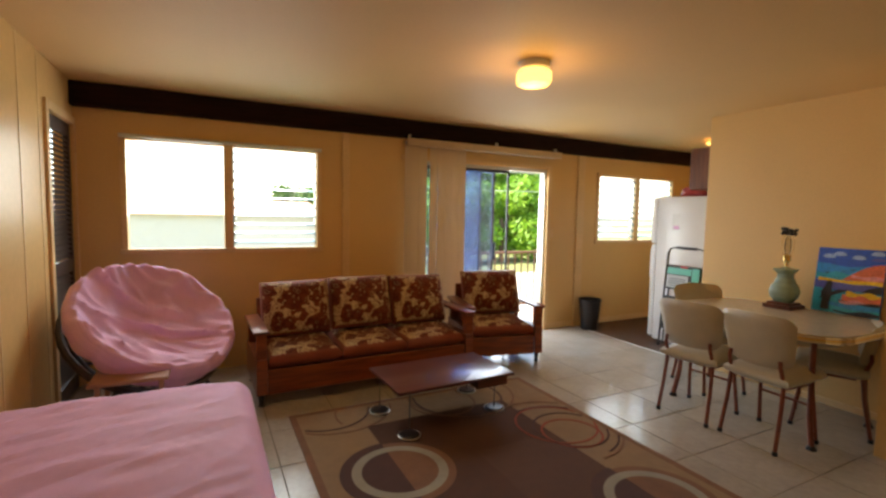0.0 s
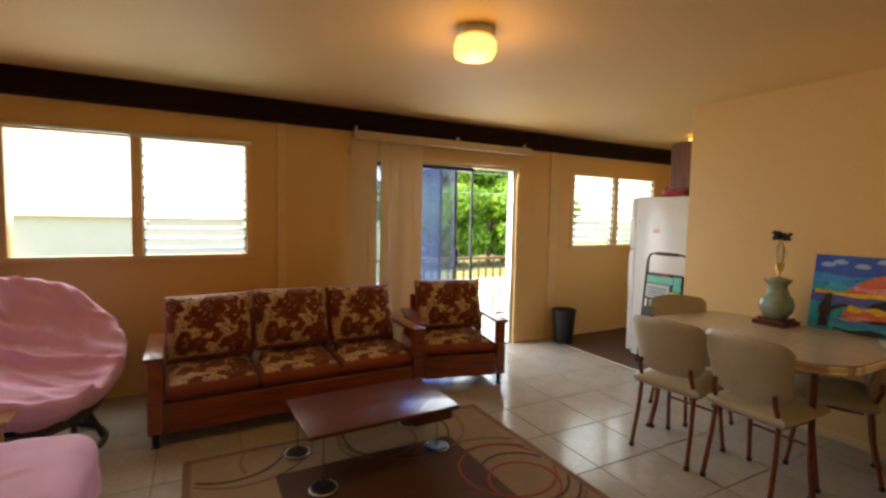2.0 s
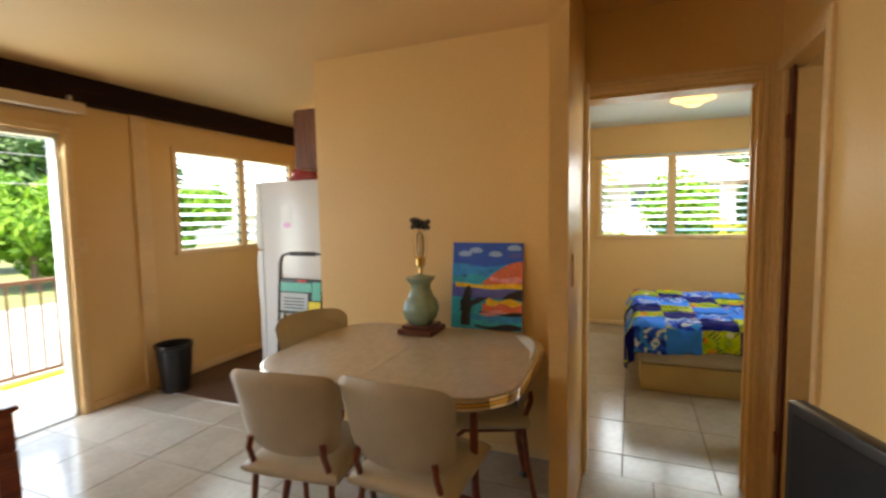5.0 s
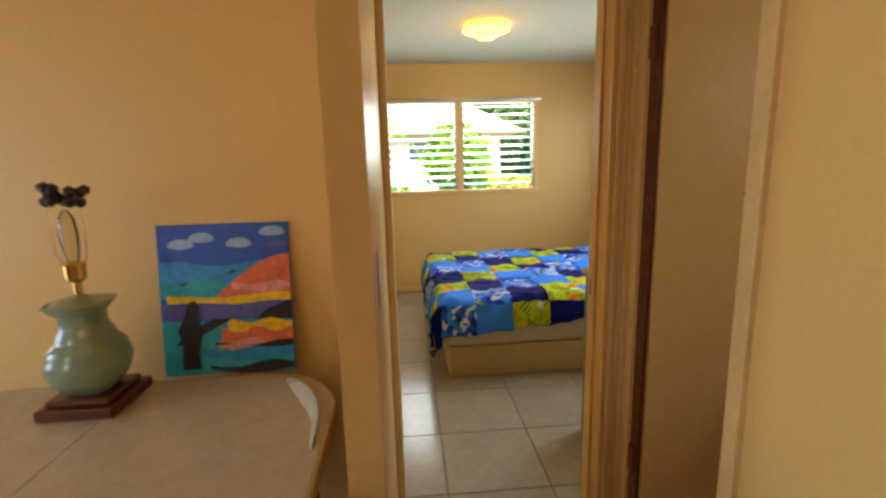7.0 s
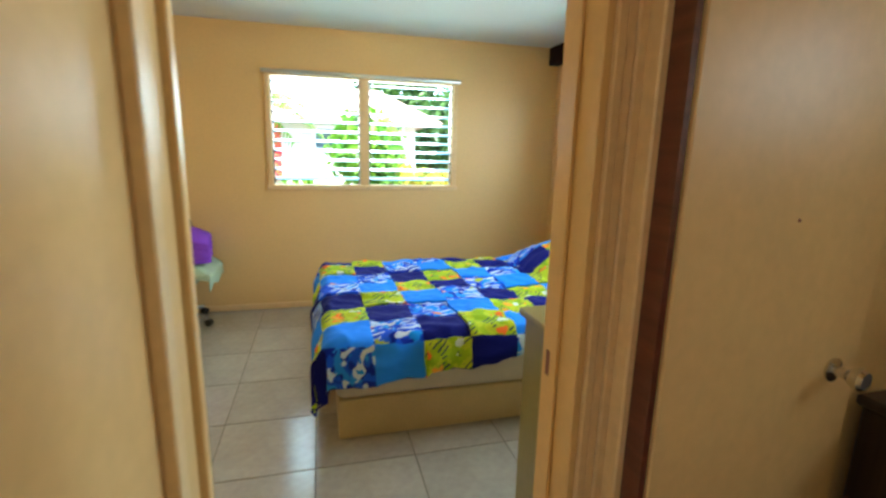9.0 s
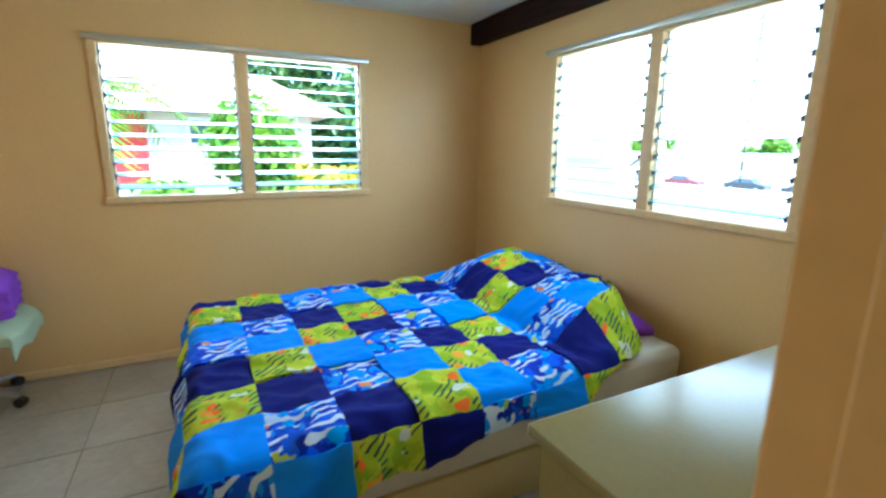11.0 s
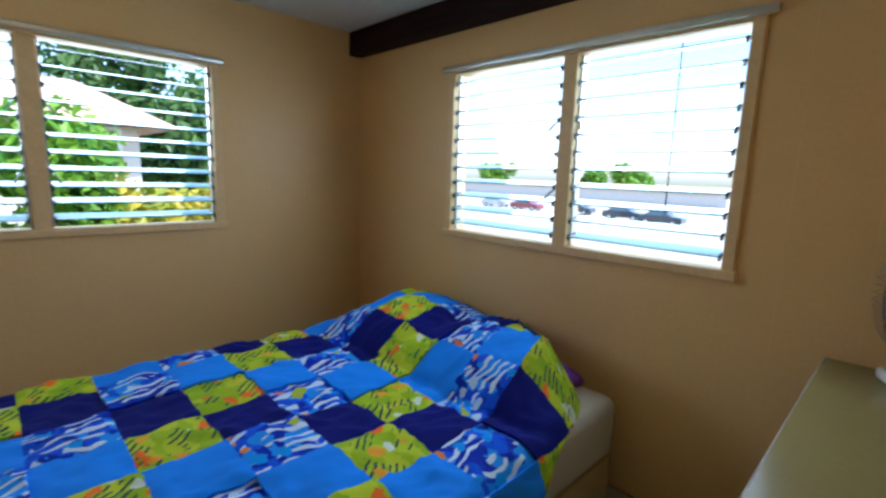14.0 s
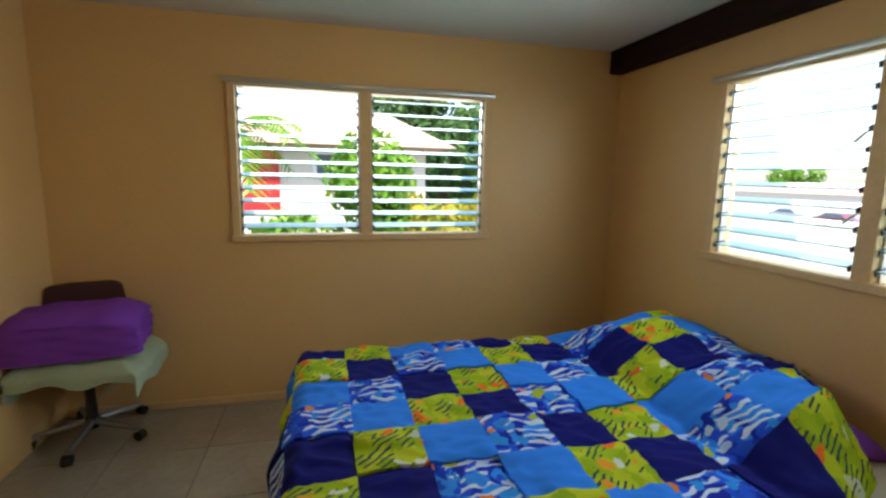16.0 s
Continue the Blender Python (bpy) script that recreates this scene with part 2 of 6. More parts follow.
FRIDGE = material("white_enamel", (0.78, 0.78, 0.76), 0.25, vary=0.04, scale=4, bump=0.02)
WHITE_CLOTH = material("off_white_ticking", (0.62, 0.55, 0.45), 0.85, vary=0.08, fine=200, bump=0.3)
BED_BASE = material("tan_bed_base_vinyl", (0.52, 0.40, 0.2), 0.55, vary=0.08, fine=120, bump=0.1)
DRESSER = material("olive_cream_laminate", (0.29, 0.245, 0.095), 0.24, vary=0.06, scale=4, fine=60, bump=0.02)
CELADON = material("celadon_glaze", (0.24, 0.33, 0.24), 0.15, vary=0.15, scale=14, bump=0.03, coat=0.4)
PLINTH = wood("dark_red_plinth_wood", (0.07, 0.016, 0.008), (0.15, 0.04, 0.02), 0.3)
NAVY = material("navy_cotton", (0.006, 0.008, 0.15), 0.85, vary=0.15, fine=300, bump=0.25, spec=0.12)
SKYBLUE = material("bright_blue_cotton", (0.035, 0.24, 0.92), 0.85, vary=0.08, fine=300, bump=0.25, spec=0.12)
BLUE_PRINT = leaf_print("blue_printed_cotton", [(0.0, (0.01, 0.03, 0.42)), (0.35, (0.02, 0.1, 0.75)), (0.6, (0.04, 0.28, 0.9)), (0.8, (0.012, 0.05, 0.55))], (0.62, 0.74, 0.92), [(0.0, (0.03, 0.3, 0.85)), (0.45, (0.75, 0.24, 0.05)), (0.62, (0.42, 0.5, 0.05)), (0.8, (0.5, 0.65, 0.9))], 17, True)
GREEN_PRINT = leaf_print("green_leaf_printed_cotton", [(0.0, (0.36, 0.5, 0.012)), (0.4, (0.5, 0.58, 0.02)), (0.7, (0.3, 0.45, 0.012)), (0.9, (0.62, 0.68, 0.45))], (0.05, 0.08, 0.07), [(0.0, (0.85, 0.18, 0.02)), (0.55, (0.8, 0.36, 0.03)), (0.75, (0.66, 0.7, 0.6))], 13, False)
PURPLE = material("purple_fleece", (0.22, 0.06, 0.48), 0.9, vary=0.15, fine=200, bump=0.4, spec=0.15)
MINT = material("pale_green_cloth", (0.4, 0.5, 0.34), 0.9, vary=0.1, fine=200, bump=0.3)
GLASS = pane_glass("window_glass", (0.96, 0.98, 0.97))
# pale cyan body carries the sky's reflection on the slats as well as dust
SLAT_GLASS = pane_glass("louvre_glass", (0.6, 0.88, 0.86), 0.7, body=(0.66, 0.92, 0.9))
SLAT_EDGE = material("louvre_glass_edge", (0.08, 0.36, 0.34), 0.2, vary=0.1, bump=0)
TINT_GLASS = pane_glass("tinted_door_glass", (0.66, 0.74, 0.95), 0.10)
CLEAR = pane_glass("lamp_glass", (0.93, 0.9, 0.82), 0.05)
LAMP_GLOW = emitter("lit_lamp_glass", (1.0, 0.62, 0.16), 0.45)
BLIND = material("cream_blind_vane", (0.74, 0.6, 0.42), 0.6, vary=0.05, scale=4, fine=150, bump=0.1)
_n, _l = BLIND.node_tree.nodes, BLIND.node_tree.links
_t, _x = _n.new("ShaderNodeBsdfTranslucent"), _n.new("ShaderNodeMixShader")
_t.inputs[0].default_value, _x.inputs[0].default_value = (0.8, 0.62, 0.4, 1), 0.3
_l.new(_n["Principled BSDF"].outputs[0], _x.inputs[1]), _l.new(_t.outputs[0], _x.inputs[2]), _l.new(_x.outputs[0], _n["Material Output"].inputs[0])


# ---------------- mesh helpers ----------------
def bx(bm, x0, x1, y0, y1, z0, z1, bevel=0.0, seg=1):
    c = Matrix.LocRotScale(((x0 + x1) / 2, (y0 + y1) / 2, (z0 + z1) / 2), None, (abs(x1 - x0), abs(y1 - y0), abs(z1 - z0)))
    vs = bmesh.ops.create_cube(bm, size=1, matrix=c)["verts"]
    if bevel:
        es = {e for v in vs for e in v.link_edges}
        bmesh.ops.bevel(bm, geom=list(es), offset=bevel, segments=seg, profile=0.5, affect="EDGES")
    return bm


def box(*a, **k):
    return bx(bmesh.new(), *a, **k)


def rod(bm, p, q, r0, r1=None, seg=12, caps=True):
    """A straight tapered bar from p to q."""
    p, q = Vector(p), Vector(q)
    d = q - p
    m = Matrix.Translation((p + q) / 2) @ d.to_track_quat("Z", "Y").to_matrix().to_4x4()
    bmesh.ops.create_cone(bm, cap_ends=caps, segments=seg, radius1=r0, radius2=r0 if r1 is None else r1, depth=d.length, matrix=m)
    return bm


def tube(bm, pts, r, seg=8, closed=False):
    """A bent tube through points."""
    pts = [Vector(p) for p in pts]
    n, rings, up = len(pts), [], None
    for i, p in enumerate(pts):
        a, b = (pts[i - 1], pts[(i + 1) % n]) if closed else (pts[max(i - 1, 0)], pts[min(i + 1, n - 1)])
        d = (b - a).normalized()
        if up is None:
            up = Vector((0, 0, 1)) if abs(d.z) < 0.9 else Vector((1, 0, 0))
        s = d.cross(up).normalized()
        up = s.cross(d).normalized()
        rings.append([bm.verts.new(p + r * (math.cos(2 * math.pi * k / seg) * s + math.sin(2 * math.pi * k / seg) * up)) for k in range(seg)])
    for i in range(n if closed else n - 1):
        A, B = rings[i], rings[(i + 1) % n]
        for k in range(seg):
            bm.faces.new((A[k], A[(k + 1) % seg], B[(k + 1) % seg], B[k]))
    if not closed:
        bm.faces.new(rings[0][::-1]), bm.faces.new(rings[-1])
    return bm


def lathe(bm, profile, seg=24, centre=(0, 0)):
    """Turns (radius, z) pairs round a vertical axis."""
    rings = [[bm.verts.new((centre[0] + r * math.cos(2 * math.pi * k / seg), centre[1] + r * math.sin(2 * math.pi * k / seg), z)) for k in range(seg)] for r, z in profile]
    for A, B in zip(rings, rings[1:]):
        for k in range(seg):
            bm.faces.new((A[k], A[(k + 1) % seg], B[(k + 1) % seg], B[k]))
    if profile[0][0] > 1e-4:
        bm.faces.new(rings[0][::-1])
    if profile[-1][0] > 1e-4:
        bm.faces.new(rings[-1])
    return bm


def prism(bm, outline, z0, z1):
    """An upright block over an outline of (x, y)."""
    lo, hi = [bm.verts.new((x, y, z0)) for x, y in outline], [bm.verts.new((x, y, z1)) for x, y in outline]
    bm.faces.new(lo[::-1]), bm.faces.new(hi)
    k = len(outline)
    for i in range(k):
        bm.faces.new((lo[i], lo[(i + 1) % k], hi[(i + 1) % k], hi[i]))
    return bm


def sheet(bm, fn, nu, nv, thick=0.0):
    """A curved sheet from fn(u, v) in 0..1."""
    g = [[bm.verts.new(fn(i / nu, j / nv)) for j in range(nv + 1)] for i in range(nu + 1)]
    for i in range(nu):
        for j in range(nv):
            bm.faces.new((g[i][j], g[i + 1][j], g[i + 1][j + 1], g[i][j + 1]))
    if thick:
        bmesh.ops.recalc_face_normals(bm, faces=bm.faces[:])
        bmesh.ops.solidify(bm, geom=bm.faces[:], thickness=thick)
    return bm


def mesh_of(name, bm, mat, smooth=None):
    bmesh.ops.recalc_face_normals(bm, faces=bm.faces[:])
    me = bpy.data.meshes.new(name)
    bm.to_mesh(me)
    bm.free()
    for m in mat if isinstance(mat, (list, tuple)) else [mat]:
        me.materials.append(m)
    if smooth:
        me.polygons.foreach_set("use_smooth", [True] * len(me.polygons))
        me.set_sharp_from_angle(angle=radians(smooth))
    return me


def part(name, bm, mat, parent=None, label="", smooth=35, m=None):
    ob = new(name, mesh_of(name, bm, mat, smooth))
    if parent:
        ob.parent = parent
    if m:
        ob.matrix_basis = m
    return tagged(ob, label)


def thing(name, label, category, m=None, group="", kind=""):
    ob = new(name)
    ob.empty_display_size = 0.1
    if m:
        ob.matrix_basis = m
    return tagged(ob, label, category, group, kind)


def cushion(bm, sx, sy, sz, m=None, puff=0.02, n=10):
    """A stuffed rectangular pad centred on the origin."""
    bmesh.ops.create_cube(bm, size=1)
    bmesh.ops.subdivide_edges(bm, edges=bm.edges[:], cuts=n, use_grid_fill=True)
    for v in bm.verts:
        x, y, z = v.co * 2
        e = (1 - abs(x) ** 4) * (1 - abs(y) ** 4)
        k = 1 - 0.10 * max(abs(x), abs(y)) ** 8 * abs(z) ** 2
        w = noise.noise(Vector((x * 2.2 + sx * 9, y * 2.2, z + sz * 5))) * 0.006
        v.co = Vector((x * sx / 2 * k, y * sy / 2 * k, z * (sz / 2 + puff * e - 0.014 * (1 - e)) + w))
        if m:
            v.co = m @ v.co
    return bm


def wall(bm, axis, a0, a1, u0, u1, z0, z1, holes=()):
    """A wall from a0 to a1 across, u0 to u1 along, with rectangular holes (u0, u1, z0, z1)."""
    us = sorted({u0, u1, *(h[0] for h in holes), *(h[1] for h in holes)})
    for s, e in zip(us, us[1:]):
        zs, mid = [(z0, z1)], (s + e) / 2
        for h in holes:
            if h[0] < mid < h[1]:
                zs = [(a, b) for p, q in zs for a, b in ((p, min(q, h[2])), (max(p, h[3]), q)) if b - a > 1e-4]
        for p, q in zs:
            bx(bm, *((a0, a1, s, e) if axis == "x" else (s, e, a0, a1)), p, q)
    bmesh.ops.remove_doubles(bm, verts=bm.verts[:], dist=1e-5)
    return bm


def structure(name, bm, mat, label, category, smooth=None):
    return tagged(new(name, mesh_of(name, bm, mat, smooth)), label, category, kind="structure")


# ---------------- the shell ----------------
CEIL_Z = 2.42
XW, XP, XD, XE = -0.12, 3.76, 5.15, 8.62      # west wall, bathroom end wall, dining wall, bedroom east wall
YS, YN = -0.55, 5.40                          # south and north inner faces
LW = (0.21, 1.78, 1.10, 2.02)
SLIDER = (2.70, 4.61, 0.0, 2.02)
KW = (5.47, 6.93, 1.13, 2.0)
EW = (0.475, 2.085, 1.115, 2.035)
SW = (6.135, 7.65, 1.115, 2.035)
BW = (3.95, 4.48, 1.45, 2.03)
BED_DOOR = (1.17, 1.966, -0.05, 2.01)
BATH_DOOR = (4.57, 5.13, -0.05, 2.03)
CLOSET_DOOR = (4.71, 5.36, -0.05, 2.09)

structure("wall_north", wall(bmesh.new(), "y", YN, YN + 0.12, XW - 0.12, 7.72, -0.2, CEIL_Z, (LW, (2.70, 4.61, 0.0, 2.02), KW)), PAINT, "cream painted wall with window and sliding door openings", "wall")
structure("wall_west", wall(bmesh.new(), "x", XW - 0.12, XW, YS - 0.12, YN, -0.2, CEIL_Z, (CLOSET_DOOR,)), GLOSS_PAINT, "cream painted panelled wall beside the closet", "wall")
structure("wall_south", wall(bmesh.new(), "y", YS - 0.12, YS, XW, XE + 0.12, -0.2, CEIL_Z, (SW, BW)), PAINT, "cream painted panel wall with louvred window opening", "wall")
structure("wall_east", wall(bmesh.new(), "x", XE, XE + 0.12, YS, 3.23, -0.2, CEIL_Z, (EW,)), PAINT, "cream painted bedroom wall with window opening", "wall")
structure("wall_bedroom_north", wall(bmesh.new(), "y", 3.11, 3.23, XD + 0.13, XE, -0.2, CEIL_Z), PAINT, "cream painted bedroom wall", "wall")
structure("wall_dining", wall(bmesh.new(), "x", XD, XD + 0.13, YS, 3.665, -0.2, CEIL_Z, (BED_DOOR,)), PAINT, "cream painted wall behind the dining table", "wall")
structure("wall_kitchen_south", wall(bmesh.new(), "y", 3.55, 3.665, XD + 0.13, 7.6, -0.2, CEIL_Z), PAINT, "cream painted kitchen wall", "wall")
structure("wall_kitchen_east", wall(bmesh.new(), "x", 7.6, 7.72, 3.55, YN, -0.2, CEIL_Z), PAINT, "cream painted kitchen end wall", "wall")
structure("wall_television", wall(bmesh.new(), "x", XP, XP + 0.10, YS, 1.04, -0.2, CEIL_Z), PAINT, "cream painted end wall of the bathroom", "wall")
structure("wall_bathroom", wall(bmesh.new(), "y", 1.04, 1.10, XP, XD, -0.2, CEIL_Z, (BATH_DOOR,)), PAINT, "cream painted wall behind the television with bathroom doorway", "wall")
bm = wall(bmesh.new(), "y", 1.955, 1.985, 4.48, XD, -0.2, CEIL_Z, ((4.585, 4.655, 1.095, 1.235),))
bx(bm, 4.48, XD, 1.985, 2.033, -0.2, CEIL_Z)
structure("wall_partition", bm, GLOSS_PAINT, "short glossy cream partition wall with an empty switch box", "wall")
structure("ceiling", box(XW - 0.12, XD + 0.06, YS - 0.12, YN + 0.12, CEIL_Z, CEIL_Z + 0.12), CEIL, "warm cream painted ceiling", "ceiling")
structure("ceiling_kitchen", box(XD + 0.06, XE + 0.12, 3.17, YN + 0.12, CEIL_Z, CEIL_Z + 0.12), CEIL, "warm cream painted kitchen ceiling", "ceiling")
structure("ceiling_bedroom", box(XD + 0.06, XE + 0.12, YS - 0.12, 3.17, CEIL_Z, CEIL_Z + 0.12), CEIL_WHITE, "dull white painted bedroom ceiling", "ceiling")
structure("beam_living", box(XW, 7.6, YN - 0.1, YN, 2.235, CEIL_Z - 0.003, bevel=0.006), BEAM, "dark stained timber beam along the window wall", "beam")
structure("beam_bedroom", box(XD + 0.13, XE, YS, YS + 0.1, 2.26, CEIL_Z - 0.003, bevel=0.006), BEAM, "dark stained timber beam over the bedroom window", "beam")
# wall battens and grooves
for i, (x0, x1) in enumerate(((2.015, 2.09), (5.09, 5.215))):
    structure("trim_batten_%d" % (i + 1), box(x0, x1, YN - 0.022, YN - 0.001, 0, 2.249, bevel=0.004), TRIM, "cream painted vertical wall batten", "trim")
structure("baseboard_1", box(4.68, 5.088, YN - 0.014, YN - 0.001, 0.008, 0.075, bevel=0.004), TRIM, "cream painted baseboard", "baseboard")
structure("baseboard_2", box(5.217, 7.6, YN - 0.014, YN - 0.001, 0.008, 0.075, bevel=0.004), TRIM, "cream painted baseboard", "baseboard")
structure("baseboard_3", box(XE - 0.014, XE - 0.001, YS + 0.002, 3.108, 0.008, 0.06, bevel=0.004), TRIM, "cream painted bedroom baseboard", "baseboard")
structure("baseboard_4", box(XD - 0.014, XD - 0.001, 2.035, 3.66, 0.008, 0.06, bevel=0.004), TRIM, "cream painted baseboard under the dining wall", "baseboard")


# ---------------- windows ----------------
def louvre_window(name, width, z0, z1, split, m, slats=10, tilt=4.0, fixed_left=False, head=0.0, label="jalousie window with glass louvres in cream frame", reveal=0.12):
    """Local x along the wall, y outwards, z up; the inner wall face is y = 0."""
    w = thing(name, label, "window", m, kind="structure")
    bm = bmesh.new()
    f = 0.032
    for x0, x1, a, b in ((-f, 0.012, z0 - f, z1 + f), (width - 0.012, width + f, z0 - f, z1 + f)):
        bx(bm, x0, x1, -0.016, 0.1, a, b, bevel=0.003)
    bx(bm, 0.0125, width - 0.0125, -0.015, 0.1, z1 - 0.01, z1 + f, bevel=0.003)
    part("window_frame", bm, TRIM, w)
    part("window_sill", box(-f - 0.01, width + f + 0.01, -0.028, 0.1, z0 - f - 0.002, z0 + 0.006, bevel=0.004), TRIM, w)
    part("mullion", box(split - 0.036, split + 0.036, -0.01, 0.1, z0 + 0.007, z1 - 0.011, bevel=0.003), TRIM, w)
    if head:
        part("head_rail", box(-head, width + head, -0.045, -0.0175, z1 + 0.004, z1 + 0.034, bevel=0.006, seg=2), ALU, w, "pale metal blind rail")
    for k, (x0, x1) in enumerate(((0.0125, split - 0.0365), (split + 0.0365, width - 0.0125))):
        if fixed_left and k == 0:
            ob = part("pane", box(x0 + 0.002, x1 - 0.002, 0.05, 0.055, z0 + 0.008, z1 - 0.012), GLASS, w)
            ob.visible_shadow = False
            continue
        part("louvre_track", box(x0 + 0.0005, x0 + 0.011, 0.03, 0.06, z0 + 0.008, z1 - 0.012), ALU, w, "dull metal louvre track")
        part("louvre_track", box(x1 - 0.011, x1 - 0.0005, 0.03, 0.06, z0 + 0.008, z1 - 0.012), ALU, w, "dull metal louvre track")
        step = (z1 - z0 - 0.03) / slats
        bm = bx(bmesh.new(), -(x1 - x0) / 2 + 0.013, (x1 - x0) / 2 - 0.013, -0.052, 0.052, -0.003, 0.003)
        for f in bm.faces:
            f.material_index = 0 if abs(f.normal.z) > 0.5 else 1
        me = mesh_of("louvre_slat", bm, [SLAT_GLASS, SLAT_EDGE])
        clip = bx(bmesh.new(), -0.006, 0.006, -0.03, 0.03, -0.007, 0.007, bevel=0.002)
        bx(clip, -0.004, 0.004, -0.045, -0.02, -0.02, 0.004, bevel=0.002)
        cm = mesh_of("louvre_clip", clip, BLACK)
        for i in range(slats):
            z = z0 + 0.02 + (i + 0.5) * step
            s = new("louvre_slat", me)
            s.parent, s.matrix_basis, s.visible_shadow = w, pose((x0 + x1) / 2, 0.045, z, tilt, 0, 0), False
            for x in (x0 + 0.014, x1 - 0.014):
                c = new("louvre_clip", cm)
                c.parent, c.matrix_basis = w, pose(x, 0.035, z, tilt, 0, 0)
        for z in (z0 + 0.3 * (z1 - z0), z0 + 0.66 * (z1 - z0)):
            x = x1 - 0.03 if k == 0 else x0 + 0.03
            bm = tube(bmesh.new(), [(x, 0.03, z), (x, 0.0, z - 0.01), (x + (0.02 if k else -0.02), -0.025, z - 0.045)], 0.006, 6)
            part("crank_handle", bm, ALU, w, "small metal crank")
    return w


louvre_window("window_1", LW[1] - LW[0], LW[2], LW[3], 0.775, pose(LW[0], YN, 0), slats=11, tilt=8, fixed_left=True, head=0.03, label="living room window with glass louvres in cream frame")
louvre_window("window_2", KW[1] - KW[0], KW[2], KW[3], 0.74, pose(KW[0], YN, 0), slats=10, tilt=14, label="kitchen jalousie window with glass louvres, open")
louvre_window("window_3", EW[1] - EW[0], EW[2], EW[3], 0.79, pose(XE, EW[1], 0, 0, 0, -90), slats=11, tilt=11, head=0.05, label="bedroom jalousie window with open glass louvres")
louvre_window("window_4", SW[1] - SW[0], SW[2], SW[3], 0.772, pose(SW[1], YS, 0, 0, 0, 180), slats=11, tilt=9, head=0.07, label="bedroom jalousie window over the bed head")
# out of view: bathroom window assumed and placed to light the door leaf
louvre_window("window_5", BW[1] - BW[0], BW[2], BW[3], 0.215, pose(BW[1], YS, 0, 0, 0, 180), slats=7, tilt=-6, label="small unseen bathroom jalousie window, assumed to light the door leaf")
for x, z0, z1, y in ((6.41, 1.3, 2.02, YS - 0.07),):
    structure("trim_cord", rod(bmesh.new(), (x, y, z0), (x, y, z1), 0.003, seg=6), BLACK, "thin dark cord hanging in the window", "cord")


def slider():
    """Aluminium sliding glass door, partly open, with screen."""
    x0, x1, _, z1 = SLIDER
    d = thing("door_sliding", "aluminium sliding glass door standing half open", "door", kind="structure")
    bm = bmesh.new()
    for a, b in ((x0, x0 + 0.04), (x1 - 0.035, x1)):
        bx(bm, a, b, YN + 0.02, YN + 0.115, 0.0, z1, bevel=0.003)
    bx(bm, x0 + 0.0405, x1 - 0.0355, YN + 0.02, YN + 0.115, z1 - 0.035, z1, bevel=0.003)
    bx(bm, x0 + 0.0405, x1 - 0.0355, YN + 0.005, YN + 0.119, 0.0, 0.018, bevel=0.003)
    part("door_frame", bm, ALU, d)
    for nm, a, b, y, mat, w in (("fixed_panel", x0 + 0.041, 3.70, YN + 0.085, TINT_GLASS, 0.03), ("sliding_panel", 3.02, 3.87, YN + 0.058, TINT_GLASS, 0.035), ("screen_panel", 3.2, 4.055, YN + 0.032, None, 0.025)):
        bm = bmesh.new()
        for p, q, r, s in ((a, a + w, 0.02, z1 - 0.036), (b - w, b, 0.02, z1 - 0.036), (a + w, b - w, 0.02, 0.075), (a + w, b - w, z1 - 0.075, z1 - 0.036)):
            bx(bm, p, q, y, y + 0.02, r, s, bevel=0.002)
        fr = part(nm, bm, BLACK if nm == "screen_panel" else RUST_STEEL, d, "thin dark metal frame")
        if mat:
            g = part("pane", box(a + w - 0.004, b - w + 0.004, y + 0.008, y + 0.012, 0.07, z1 - 0.07), mat, fr, "faintly blue glass")
            g.visible_shadow = False
    bm = bx(bmesh.new(), 3.83, 3.865, YN + 0.0, YN + 0.03, 0.92, 1.12, bevel=0.006)
    part("door_handle", bm, BLACK, d, "black pull handle")
    bm = bmesh.new()
    bx(bm, x1 + 0.0, x1 + 0.055, YN - 0.018, YN - 0.001, 0.0, z1 + 0.05, bevel=0.004)
    bx(bm, x0 - 0.055, x1 - 0.0005, YN - 0.018, YN - 0.001, z1, z1 + 0.05, bevel=0.004)
    part("casing", bm, TRIM, d)


slider()


